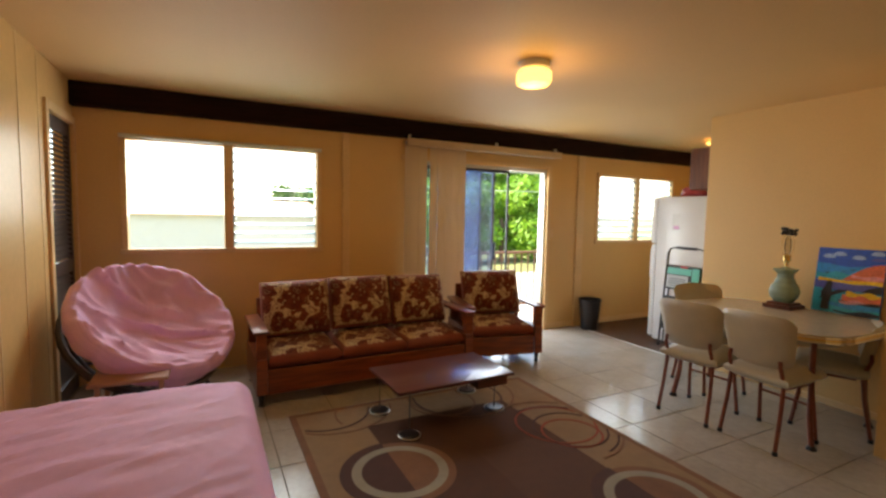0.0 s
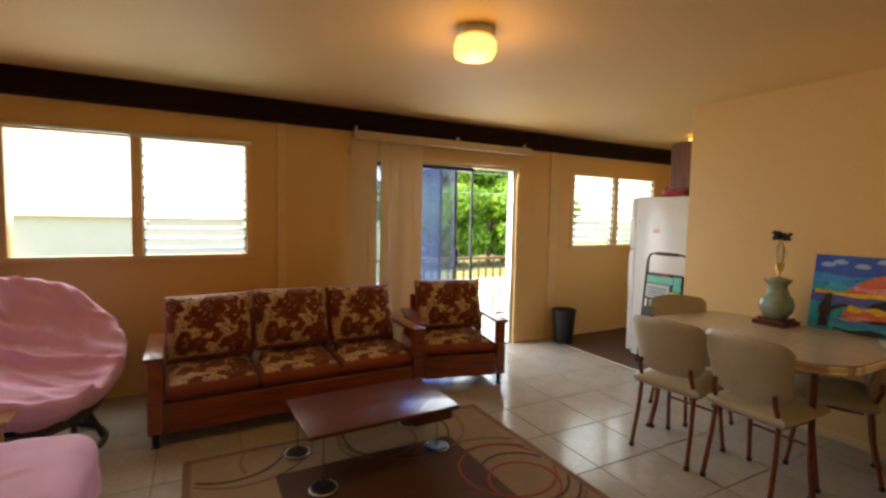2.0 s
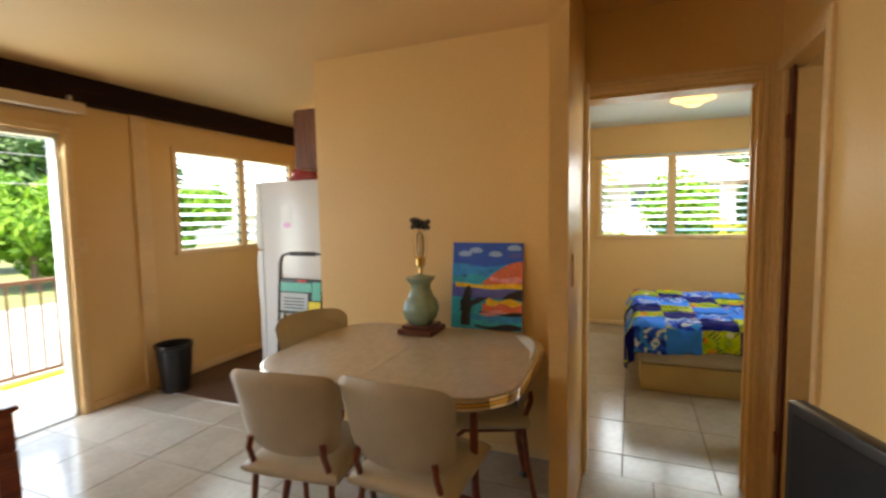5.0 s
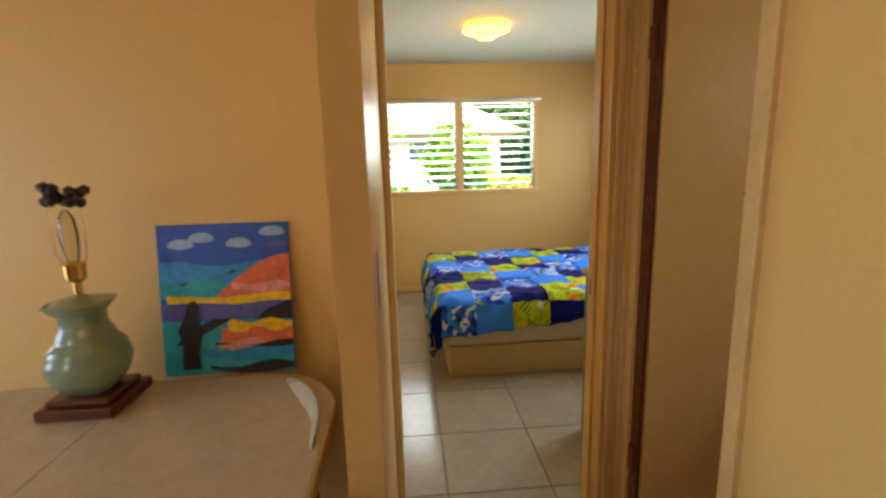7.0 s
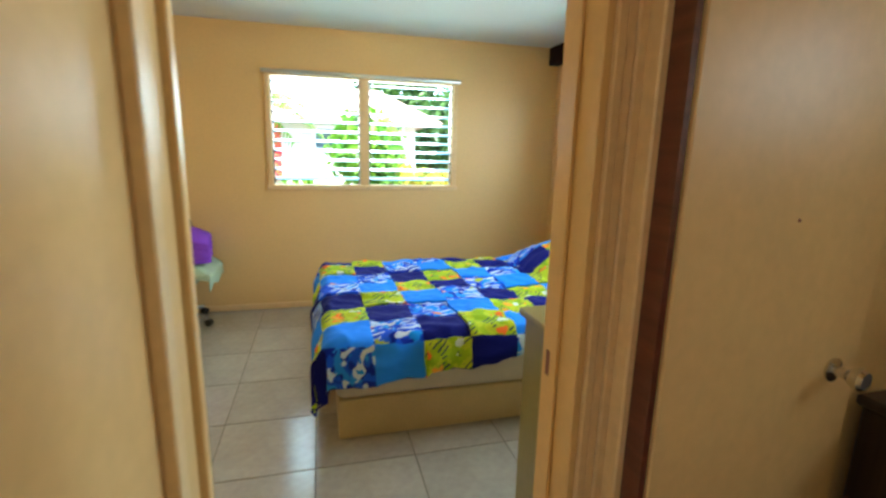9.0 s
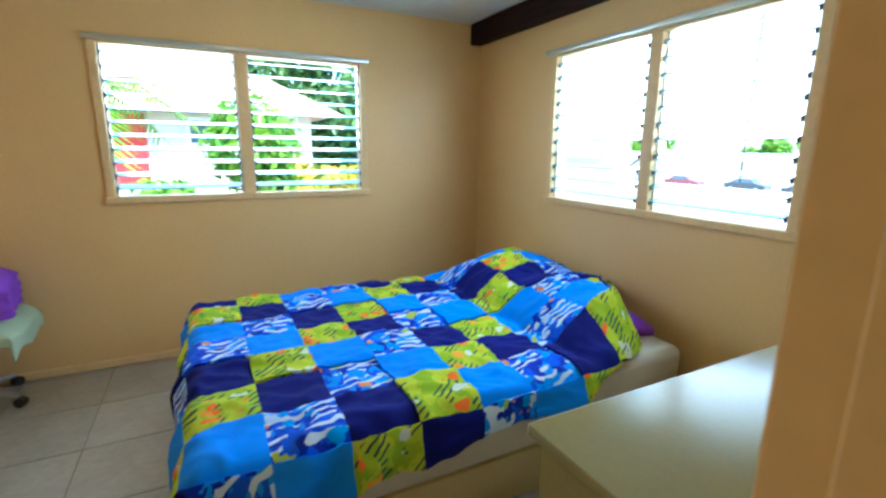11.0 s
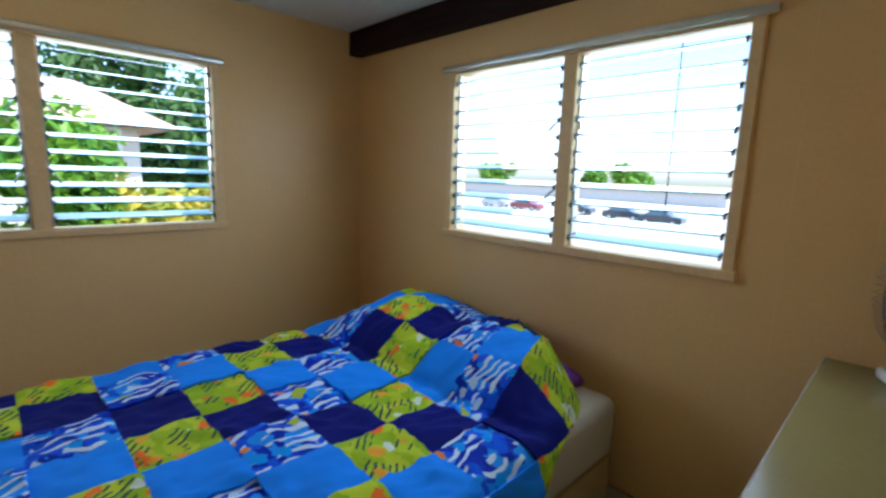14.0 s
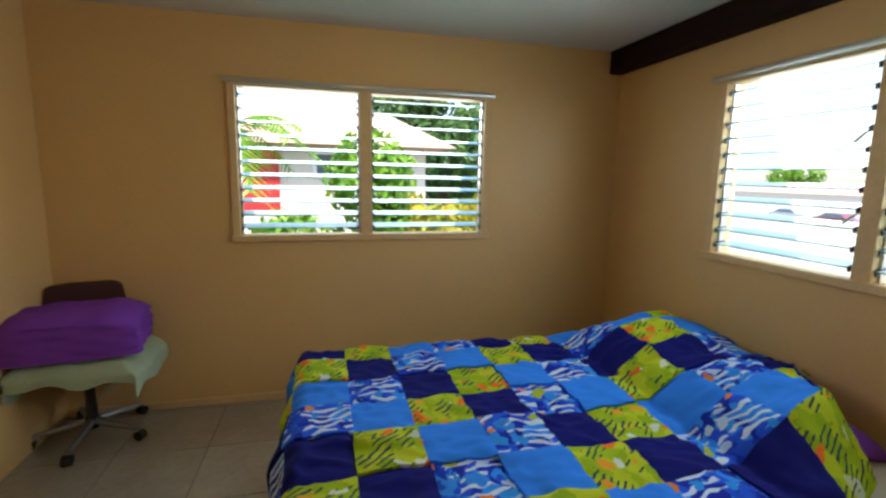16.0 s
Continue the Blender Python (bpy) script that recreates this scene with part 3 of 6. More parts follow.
# ---------------- inner doors ----------------
def doors():
    y0, y1, _, z1 = BED_DOOR
    d = thing("door_bedroom", "cream painted bedroom doorway with moulded casing", "door", kind="structure")
    for a, b, c in ((y0, y0 + 0.018, 0.004), (y1 - 0.006, y1, 0.004), (y0 + 0.0185, y1 - 0.0065, z1 - 0.018)):
        part("jamb", box(XD - 0.012, XD + 0.142, a, b, c, z1, bevel=0.002), GLOSS_PAINT, d)
    bm = bmesh.new()
    for a, b in ((XD + 0.06, XD + 0.09),):
        bx(bm, a, b, y0 + 0.0185, y0 + 0.027, 0.004, z1 - 0.0185, bevel=0.002)
    part("door_stop", bm, GLOSS_PAINT, d)
    for s, t, dep in ((0.0, 0.022, 0.022), (0.0225, 0.045, 0.016), (0.0455, 0.068, 0.02)):
        part("casing", box(XD - dep, XD - 0.0005, y0 - t, y0 - s, 0.004, z1 + 0.06, bevel=0.003), TRIM, d)
        part("casing", box(XD - dep, XD - 0.0005, y0 - 0.0005, 1.9545, z1 + s, z1 + t, bevel=0.003), TRIM, d)
    part("casing", box(XD - 0.068, XD - 0.0225, 1.93, 1.9545, 0.004, z1 + 0.06, bevel=0.003), TRIM, d)
    part("strike_plate", box(XD + 0.098, XD + 0.118, y0 + 0.0185, y0 + 0.0205, 0.905, 0.965), BROWN_STEEL, d, "small dark strike plate")
    # the leaf stands folded back against the bedroom wall
    leaf = part("door_leaf", box(XD + 0.152, XD + 0.187, 1.945, 2.66, 0.012, 1.985, bevel=0.003), GLOSS_PAINT, d)
    bm = lathe(bmesh.new(), [(0.026, 0), (0.028, 0.006), (0.011, 0.012), (0.011, 0.03), (0.024, 0.04), (0.027, 0.05), (0.022, 0.062), (0.0, 0.064)], 16)
    part("door_knob", bm, CHROME, leaf, "round chrome knob", m=pose(XD + 0.187, 2.6, 0.93, 0, 90, 0))

    x0, x1, _, zt = BATH_DOOR
    d = thing("door_bathroom", "plain cream flush door standing open with chrome knob", "door", kind="structure")
    bm = bmesh.new()
    bx(bm, x0 - 0.038, x0 + 0.012, 1.03, 1.118, 0.004, zt + 0.06, bevel=0.004)
    bx(bm, 5.09, x1 + 0.018, 1.045, 1.104, 0.004, zt, bevel=0.004)
    bx(bm, x0 + 0.0125, x1 + 0.018, 1.03, 1.118, zt + 0.0005, zt + 0.06, bevel=0.004)
    part("casing", bm, TRIM, d)
    # dark strip across the hinge gap, its shade put into the colour
    part("gap_shade", box(5.036, 5.0895, 1.074, 1.087, 0.004, zt), PLINTH, d, "dark strip standing in for the shaded hinge gap")
    slab = part("door_leaf", box(-0.02, 0.008, -0.64, -0.014, 0.012, 2.015, bevel=0.003), GLOSS_PAINT, d, m=pose(5.05, 1.084, 0, 0, 0, 6))
    bm = lathe(bmesh.new(), [(0.028, 0), (0.03, 0.006), (0.012, 0.012), (0.012, 0.032), (0.02, 0.04), (0.026, 0.052), (0.026, 0.062), (0.02, 0.07), (0.0, 0.071)], 18)
    part("door_knob", bm, CHROME, slab, "round chrome knob", m=pose(-0.02, -0.545, 0.935, 0, -90, 0))
    part("nail_hole", lathe(bmesh.new(), [(0.004, 0), (0.003, 0.003), (0.0, 0.003)], 8), BROWN_STEEL, slab, "small dark nail", m=pose(-0.02, -0.335, 1.295, 0, -90, 0))
    for z in (0.33, 1.78):
        part("hinge", box(5.05, 5.088, 1.0875, 1.096, z - 0.05, z + 0.05, bevel=0.002), BROWN_STEEL, d, "dark butt hinge")


doors()


def closet():
    """Dark louvred closet door in the west wall."""
    y0, y1, _, z1 = CLOSET_DOOR
    d = thing("door_closet", "dark brown louvred wooden closet door, closed", "door", kind="structure")
    bm = bmesh.new()
    for a, b in ((y0 - 0.06, y0), (y1, y1 + 0.038)):
        bx(bm, XW, XW + 0.018, a, b, 0.006, z1 + 0.06, bevel=0.003)
    bx(bm, XW, XW + 0.018, y0 + 0.0005, y1 - 0.0005, z1, z1 + 0.06, bevel=0.003)
    part("casing", bm, TRIM, d)
    bm = bmesh.new()
    for a, b, p, q in ((y0 + 0.004, y0 + 0.06, 0.01, z1 - 0.004), (y1 - 0.06, y1 - 0.004, 0.01, z1 - 0.004), (y0 + 0.0605, y1 - 0.0605, 0.01, 0.14), (y0 + 0.0605, y1 - 0.0605, z1 - 0.1, z1 - 0.004), (y0 + 0.0605, y1 - 0.0605, 0.95, 1.05)):
        bx(bm, XW - 0.045, XW - 0.012, a, b, p, q, bevel=0.003)
    part("door_frame", bm, CLOSET, d)
    me = mesh_of("louvre_slat", box(-0.02, 0.02, -(y1 - y0) / 2 + 0.061, (y1 - y0) / 2 - 0.061, -0.004, 0.004), CLOSET)
    for a, b in ((0.15, 0.94), (1.06, z1 - 0.11)):
        k = int((b - a) / 0.036)
        for i in range(k):
            s = new("louvre_slat", me)
            s.parent, s.matrix_basis = d, pose(XW - 0.03, (y0 + y1) / 2, a + (i + 0.5) * (b - a) / k, 0, 42, 0)
    structure("wall_closet_back", wall(bmesh.new(), "x", XW - 0.8, XW - 0.72, 4.2, YN + 0.12, -0.2, CEIL_Z), PAINT, "plain wall closing the closet", "wall")
    structure("wall_closet_side", wall(bmesh.new(), "y", 4.2, 4.28, XW - 0.72, XW - 0.12, -0.2, CEIL_Z), PAINT, "plain wall closing the closet side", "wall")


closet()
structure("closet_shell", box(XW - 0.8, XW - 0.121, 4.2, YN + 0.12, CEIL_Z, CEIL_Z + 0.1), CEIL, "plain ceiling of the closet", "ceiling")
# vertical grooves of the wall panelling
bm = bmesh.new()
for y in (2.2, 2.6, 3.0, 3.4, 3.8, 4.2, 4.55):
    bx(bm, XW + 0.0005, XW + 0.003, y - 0.009, y + 0.009, 0.0, CEIL_Z - 0.002)
structure("trim_west_panelling", bm, TRIM, "thin cream joint strips of the panelled wall", "trim")
bm = bmesh.new()
for x in (5.72, 5.96):
    bx(bm, x - 0.0015, x + 0.0015, YS + 0.0004, YS + 0.0012, 0.0, 2.25)
structure("trim_south_panelling", bm, TRIM, "thin cream joint strips of the panel wall", "trim")


# ---------------- living room ----------------
def blinds():
    v = thing("vertical_blind", "cream vertical blind drawn aside from the sliding door", "blind")
    part("valance", box(2.66, 4.70, YN - 0.15, YN - 0.115, 2.15, 2.225, bevel=0.006), BLIND, v)
    part("head_rail", box(2.68, 4.68, YN - 0.112, YN - 0.02, 2.16, 2.21, bevel=0.004), ALU, v)
    for x in (2.68, 3.75, 4.6):
        part("bracket", box(x, x + 0.02, YN - 0.14, YN - 0.101, 2.2255, 2.262, bevel=0.003), ALU, v)
    xs = [(2.665, 9), (2.75, 1), (2.83, 1), (2.955, 1), (3.05, 1), (3.135, 8), (3.22, 1), (3.305, 1)]
    for i, (x, a) in enumerate(xs):
        bm = sheet(bmesh.new(), lambda u, w: Vector(((u - 0.5) * 0.092, 0.003 * math.sin(math.pi * u), 0.08 + w * 2.08)), 6, 1, 0.0015)
        part("vane", bm, BLIND, v, m=pose(x + 0.035, YN - 0.085, 0, 0, 0, a))
    return v


blinds()


def seat_frame(width, label, category, name, m, seats):
    """A wooden settee or armchair; local front is -y, width along x."""
    t = thing(name, label, category, m)
    h, dep = width / 2, 0.80
    for s in (-1, 1):
        a, b = sorted((s * h, s * (h - 0.085)))
        arm = bmesh.new()
        bx(arm, a - 0.012, b + 0.012, -dep / 2 - 0.012, dep / 2 - 0.14, 0.545, 0.575, bevel=0.008, seg=2)
        part("armrest", arm, SOFA_WOOD, t)
        bm = prism(bmesh.new(), [(-dep / 2, 0.1), (dep / 2 - 0.1, 0.1), (dep / 2 - 0.12, 0.25), (dep / 2 - 0.14, 0.35), (-dep / 2 + 0.005, 0.36)], a + 0.004, b - 0.004)
        for v in bm.verts:
            v.co = Vector((v.co.z, v.co.x, v.co.y))
        part("side_panel", bm, SOFA_WOOD, t)
        part("arm_post", box(a + 0.006, b - 0.006, -dep / 2 + 0.004, -dep / 2 + 0.085, 0.3605, 0.5445, bevel=0.006), SOFA_WOOD, t)
        part("arm_post", box(a + 0.012, b - 0.012, dep / 2 - 0.22, dep / 2 - 0.15, 0.3495, 0.5445, bevel=0.006), SOFA_WOOD, t)
        for y in (-dep / 2 + 0.05, dep / 2 - 0.16):
            leg = rod(bmesh.new(), ((a + b) / 2, y, 0.012), ((a + b) / 2, y, 0.13), 0.017, 0.028, 10)
            leg = rod(leg, ((a + b) / 2, y, 0.0), ((a + b) / 2, y, 0.014), 0.026, 0.024, 10)
            part("leg", leg, BLACK, t, "dark turned leg")
    w = h - 0.087
    part("front_rail", box(-w, w, -dep / 2 + 0.015, -dep / 2 + 0.04, 0.09, 0.275, bevel=0.005), SOFA_WOOD, t)
    part("seat_platform", box(-w, w, -dep / 2 + 0.0405, dep / 2 - 0.14, 0.21, 0.255), SOFA_PLAIN, t)
    back = box(-w, w, dep / 2 - 0.12, dep / 2 - 0.09, 0.2, 0.70, bevel=0.006)
    part("back_frame", back, SOFA_WOOD, t)
    cw = 2 * w / seats
    for i in range(seats):
        x = -w + (i + 0.5) * cw
        bm = cushion(bmesh.new(), cw - 0.008, 0.62, 0.125, puff=0.025)
        for f in bm.faces:
            f.material_index = 1 if f.calc_center_median().z > 0.048 else 0
        part("seat_cushion", bm, [SOFA_PLAIN, SOFA_PRINT], t, "russet cushion with paisley top", smooth=50, m=pose(x, -dep / 2 + 0.335, 0.335, 2, 0, 0))
        bm = cushion(bmesh.new(), cw - 0.012, 0.455, 0.15, puff=0.045)
        for f in bm.faces:
            c = f.calc_center_median()
            f.material_index = 1 if c.z > 0.02 and abs(c.x) < cw / 2 - 0.015 and abs(c.y) < 0.208 else 0
        part("back_cushion", bm, [SOFA_PLAIN, SOFA_PRINT], t, "paisley cushion with russet border", smooth=50, m=pose(x, 0.055, 0.642 + 0.014 * (i % 2), 71 - 2 * (i % 2), (i - 1) * 1.2, (i - 1) * 2))
    return t


seat_frame(1.86, "three-seat wooden settee with brown paisley cushions", "sofa", "settee", pose(2.025, 4.73, 0, 0, 0, 1.6), 3)
seat_frame(0.80, "wooden armchair with brown paisley cushions beside the settee", "armchair", "armchair", pose(3.45, 4.82, 0, 0, 0, -13), 1)


def coffee_table():
    t = thing("coffee_table", "low mahogany coffee table with thin top on the rug", "table", pose(2.32, 3.735, 0, 0, 0, 2))
    part("tabletop", box(-0.456, 0.456, -0.279, 0.279, 0.29, 0.312, bevel=0.005, seg=2), TABLE_WOOD, t)
    part("drawer_box", box(0.17, 0.43, -0.235, 0.22, 0.215, 0.2895, bevel=0.004), PLINTH, t, "dark red wooden drawer box")
    part("rail", box(-0.40, 0.165, -0.1, 0.1, 0.262, 0.2895, bevel=0.003), PLINTH, t)
    for x, y in ((-0.41, 0.17), (-0.375, -0.268), (0.365, 0.225), (0.37, -0.155)):
        leg = part("leg", rod(bmesh.new(), (x, y, 0.03), (x, y, 0.2895), 0.0035, seg=8), RUST_STEEL, t, "thin steel leg")
        part("foot", lathe(bmesh.new(), [(0.066, 0.0125), (0.068, 0.022), (0.06, 0.03), (0.0, 0.031)], 24, (x, y)), BLACK, leg, "round black foot")
        part("foot_ring", lathe(bmesh.new(), [(0.071, 0.0125), (0.076, 0.016), (0.076, 0.022), (0.071, 0.0245), (0.0685, 0.022)], 24, (x, y)), ALU, leg, "pale metal rim")


coffee_table()

RUG_BEIGE = material("beige_rug_pile", (0.27, 0.175, 0.095), 0.95, vary=0.14, scale=12, fine=220, bump=0.5)
RUG_BROWN = material("brown_rug_pile", (0.085, 0.036, 0.02), 0.95, vary=0.16, scale=12, fine=220, bump=0.5)
RUG_MID = material("mid_brown_rug_pile", (0.10, 0.045, 0.026), 0.95, vary=0.16, scale=12, fine=220, bump=0.5)
RUG_TAN = material("tan_rug_pile", (0.2, 0.1, 0.055), 0.95, vary=0.16, scale=12, fine=220, bump=0.5)
RUG_DARK = material("dark_rug_pile", (0.075, 0.035, 0.03), 0.95, vary=0.18, scale=12, fine=220, bump=0.5)
RUG_GREY = material("grey_rug_pile", (0.3, 0.29, 0.23), 0.95, vary=0.14, scale=12, fine=220, bump=0.5)
RUG_RED = material("rust_red_rug_pile", (0.3, 0.06, 0.03), 0.95, vary=0.14, scale=12, fine=220, bump=0.5)


def rug():
    X0, X1, Y0, Y1 = 1.30, 3.262, 1.25, 4.075
    r = thing("area_rug", "beige and brown patterned area rug under the coffee table", "rug")
    part("rug_body", box(X0, X1, Y0, Y1, 0.0042, 0.0095, bevel=0.002), RUG_BEIGE, r)
    bm = bmesh.new()
    for a in ((X0 - 0.002, X1 + 0.002, Y1 - 0.04, Y1 + 0.002), (X0 - 0.002, X1 + 0.002, Y0, Y0 + 0.04), (X0 - 0.002, X0 + 0.04, Y0 + 0.0405, Y1 - 0.0405), (X1 - 0.04, X1 + 0.002, Y0 + 0.0405, Y1 - 0.0405)):
        bx(bm, *a, 0.0044, 0.0105)
    part("border", bm, RUG_TAN, r)
    part("field_panel", prism(bmesh.new(), [(1.75, 1.75), (2.838, 1.75), (2.838, 3.70), (1.75, 3.70)], 0.0096, 0.0108), RUG_BROWN, r)
    part("field_panel", prism(bmesh.new(), [(2.25, 1.76), (2.83, 1.76), (2.83, 3.1), (2.25, 3.1)], 0.0109, 0.0114), RUG_MID, r)

    def ring(cx, cy, r0, r1, z, mat, a0=0, a1=360, name="ring"):
        n = max(12, int((a1 - a0) / 4))
        angles = [radians(a0 + (a1 - a0) * i / n) for i in range(n + 1)]
        on = [X0 + 0.042 < cx + r1 * math.cos(a) < X1 - 0.042 and Y0 + 0.042 < cy + r1 * math.sin(a) < Y1 - 0.042 for a in angles]
        runs = [list(g) for k, g in itertools.groupby(zip(angles, on), key=lambda p: p[1]) if k]
        for run in runs:
            if len(run) < 2:
                continue
            bm = bmesh.new()
            rows = [[bm.verts.new((cx + q * math.cos(a), cy + q * math.sin(a), w)) for q, w in ((r0, 0.0097), (r0, z), (r1, z), (r1, 0.0097))] for a, _ in run]
            for A, B in zip(rows, rows[1:]):
                for k in range(3):
                    bm.faces.new((A[k], A[k + 1], B[k + 1], B[k]))
            part(name, bm, mat, r, smooth=None)

    for cx, cy in ((1.755, 3.105), (2.85, 2.29)):
        ring(cx, cy, 0.27, 0.335, 0.0118, RUG_DARK, 90, 270, "ring")
        ring(cx, cy, 0.27, 0.315, 0.0118, RUG_TAN, -90, 90, "ring")
        ring(cx, cy, 0.215, 0.27, 0.0121, RUG_GREY)
        ring(cx, cy, 0.002, 0.215, 0.0119, RUG_DARK, 90, 270, "half_disc")
        ring(cx, cy, 0.002, 0.215, 0.0119, RUG_TAN, -90, 90, "half_disc")
    for cx, cy, q, mat, a0, a1 in ((2.95, 3.2, 0.27, RUG_RED, 0, 360), (2.99, 3.1, 0.24, RUG_DARK, 0, 360), (2.93, 3.12, 0.36, RUG_DARK, -80, 110), (2.9, 3.15, 0.43, RUG_TAN, -90, 120), (2.96, 3.05, 0.19, RUG_RED, 0, 360), (1.55, 4.05, 0.3, RUG_DARK, 200, 350), (1.62, 4.08, 0.4, RUG_TAN, 190, 350), (2.55, 3.9, 0.34, RUG_DARK, 0, 360), (2.6, 3.95, 0.42, RUG_TAN, 160, 400), (2.4, 3.86, 0.24, RUG_TAN, 0, 360), (1.9, 3.9, 0.3, RUG_TAN, 0, 200)):
        ring(cx, cy, q, q + 0.014, 0.0124, mat, a0, a1, "curved_line")


rug()


def daybed():
    t = thing("daybed", "single daybed covered with a rumpled pink sheet", "bed")
    x0, x1, y0, y1, top = XW + 0.02, 1.01, 1.56, 3.515, 0.52
    part("bed_base", box(x0 + 0.03, x1 - 0.03, y0 + 0.03, y1 - 0.03, 0.01, 0.24, bevel=0.01), BED_BASE, t)

    bm = bmesh.new()
    bmesh.ops.create_cube(bm, size=1)
    bmesh.ops.subdivide_edges(bm, edges=bm.edges[:], cuts=84, use_grid_fill=True)
    W, L, H = x1 - x0, y1 - y0, 0.31
    for v in bm.verts:
        x, y, z = v.co
        p = Vector((x * W, y * L, z * H))
        r = 0.09
        q = Vector((max(-W / 2 + r, min(W / 2 - r, p.x)), max(-L / 2 + r, min(L / 2 - r, p.y)), max(-H / 2 + r, min(H / 2 - r, p.z))))
        d = p - q
        if d.length > r:
            d = d.normalized() * r
        p = q + d
        if z > 0:
            c = Vector((p.x * 1.4 + 0.4 * p.y, p.y * 6.5, 0.3))
            rid = 1 - min(1, abs(noise.noise(Vector((p.x * 1.5 + 3, p.y * 7.5 - p.x * 3.0, 1.7)))) * 5)
            rid2 = 1 - min(1, abs(noise.noise(Vector((p.x * 2.6 + 9, p.y * 13 - p.x * 4.5, 4.2)))) * 4)
            p.z += noise.noise(c) * 0.007 + rid * 0.006 + rid2 * 0.005 + 0.02 * (1 - (2 * x) ** 2)
        else:
            p.x += 0.008 * math.sin(p.y * 31) * (1 if x > 0 else -1)
        v.co = p + Vector(((x0 + x1) / 2, (y0 + y1) / 2, top - H / 2))
    part("mattress", bm, PINK, t, "thick mattress in a pink sheet", smooth=60)


daybed()


def papasan():
    c = thing("papasan_chair", "round papasan chair covered with a rumpled pink sheet", "chair", pose(0.50, 4.54, 0))
    tilt = Matrix.Translation((0.0, -0.03, 0.705)) @ pose(0, 0, 0, 39, 0, 40)
    R = 0.50
    prof = [(0.0, -0.16), (0.2, -0.155), (0.4, -0.135), (0.6, -0.1), (0.78, -0.05), (0.9, -0.005), (0.97, 0.02), (1.02, 0.015), (1.05, -0.01), (1.065, -0.04), (1.06, -0.075), (1.045, -0.105), (1.02, -0.13)]

    def cover(u, v):
        a = 2 * math.pi * u
        s = v * (len(prof) - 1)
        i = min(int(s), len(prof) - 2)
        r, z = (prof[i][k] + (prof[i + 1][k] - prof[i][k]) * (s - i) for k in (0, 1))
        x, y = R * r * math.cos(a), R * r * math.sin(a)
        out = max(0, v - 0.45) / 0.55
        # long pulls in the cloth and puckers at the gathered edge
        k1 = 1 - min(1, abs(noise.noise(Vector((x * 3.0 + y * 2.6, y * 0.9 - x * 0.7, 2.0)))) * 5)
        k2 = 1 - min(1, abs(noise.noise(Vector((x * 8 + y * 5, y * 3 - x, 6.0)))) * 4)
        k3 = noise.noise(Vector((7 * math.cos(a), 7 * math.sin(a), v * 2.0))) + 0.6 * noise.noise(Vector((17 * math.cos(a), 17 * math.sin(a), v * 3.0)))
        z += 0.05 * k1 * (1 - out) + 0.022 * k2 + 0.012 * k3 * out
        g = 1 + 0.022 * k3 * out
        low = 0.05 * noise.noise(Vector((2.5 * math.cos(a), 2.5 * math.sin(a), 8.0))) * max(0, v - 0.75) * 4
        return tilt @ Vector((x * g, y * g, z - low))

    part("cover", sheet(bmesh.new(), cover, 150, 44, 0.006), PINK, c, "draped pink sheet", smooth=70)
    for r, z in ((0.5, -0.215), (0.4, -0.31), (0.26, -0.37)):
        ring = [tilt @ Vector((r * math.cos(a), r * math.sin(a), z)) for a in [2 * math.pi * k / 32 for k in range(32)]]
        part("bowl_ring", tube(bmesh.new(), ring, 0.024, 8, True), CLOSET, c, "dark rattan hoop")
    for k in range(14):
        a = 2 * math.pi * k / 14
        part("bowl_rib", tube(bmesh.new(), [tilt @ Vector((r * math.cos(a), r * math.sin(a), z)) for r, z in ((0.5, -0.23), (0.4, -0.325), (0.26, -0.385), (0.1, -0.4))], 0.011, 6), CLOSET, c)
    base = [Vector((0.36 * math.cos(a), 0.36 * math.sin(a) + 0.05, 0.0222)) for a in [2 * math.pi * k / 28 for k in range(28)]]
    part("base_ring", tube(bmesh.new(), base, 0.018, 8, True), CLOSET, c)
    for k in range(8):
        a = 2 * math.pi * k / 8
        p, q = Vector((0.36 * math.cos(a), 0.36 * math.sin(a) + 0.05, 0.02)), Vector((0.22 * math.cos(a + 0.6), 0.22 * math.sin(a + 0.6) + 0.05, 0.34))
        part("strut", rod(bmesh.new(), p, q, 0.016, seg=8), CLOSET, c)
    return c


papasan()


def side_table():
    t = thing("side_table", "small square brown wooden side table", "table")
    part("tabletop", box(0.19, 0.59, 3.92, 4.30, 0.43, 0.452, bevel=0.005), SIDE_WOOD, t)
    part("shelf", box(0.22, 0.56, 3.95, 4.27, 0.16, 0.178, bevel=0.004), SIDE_WOOD, t)
    for x in (0.22, 0.535):
        for y in (3.95, 4.245):
            part("leg", box(x, x + 0.026, y, y + 0.026, 0.0042, 0.429, bevel=0.003), SIDE_WOOD, t)


side_table()


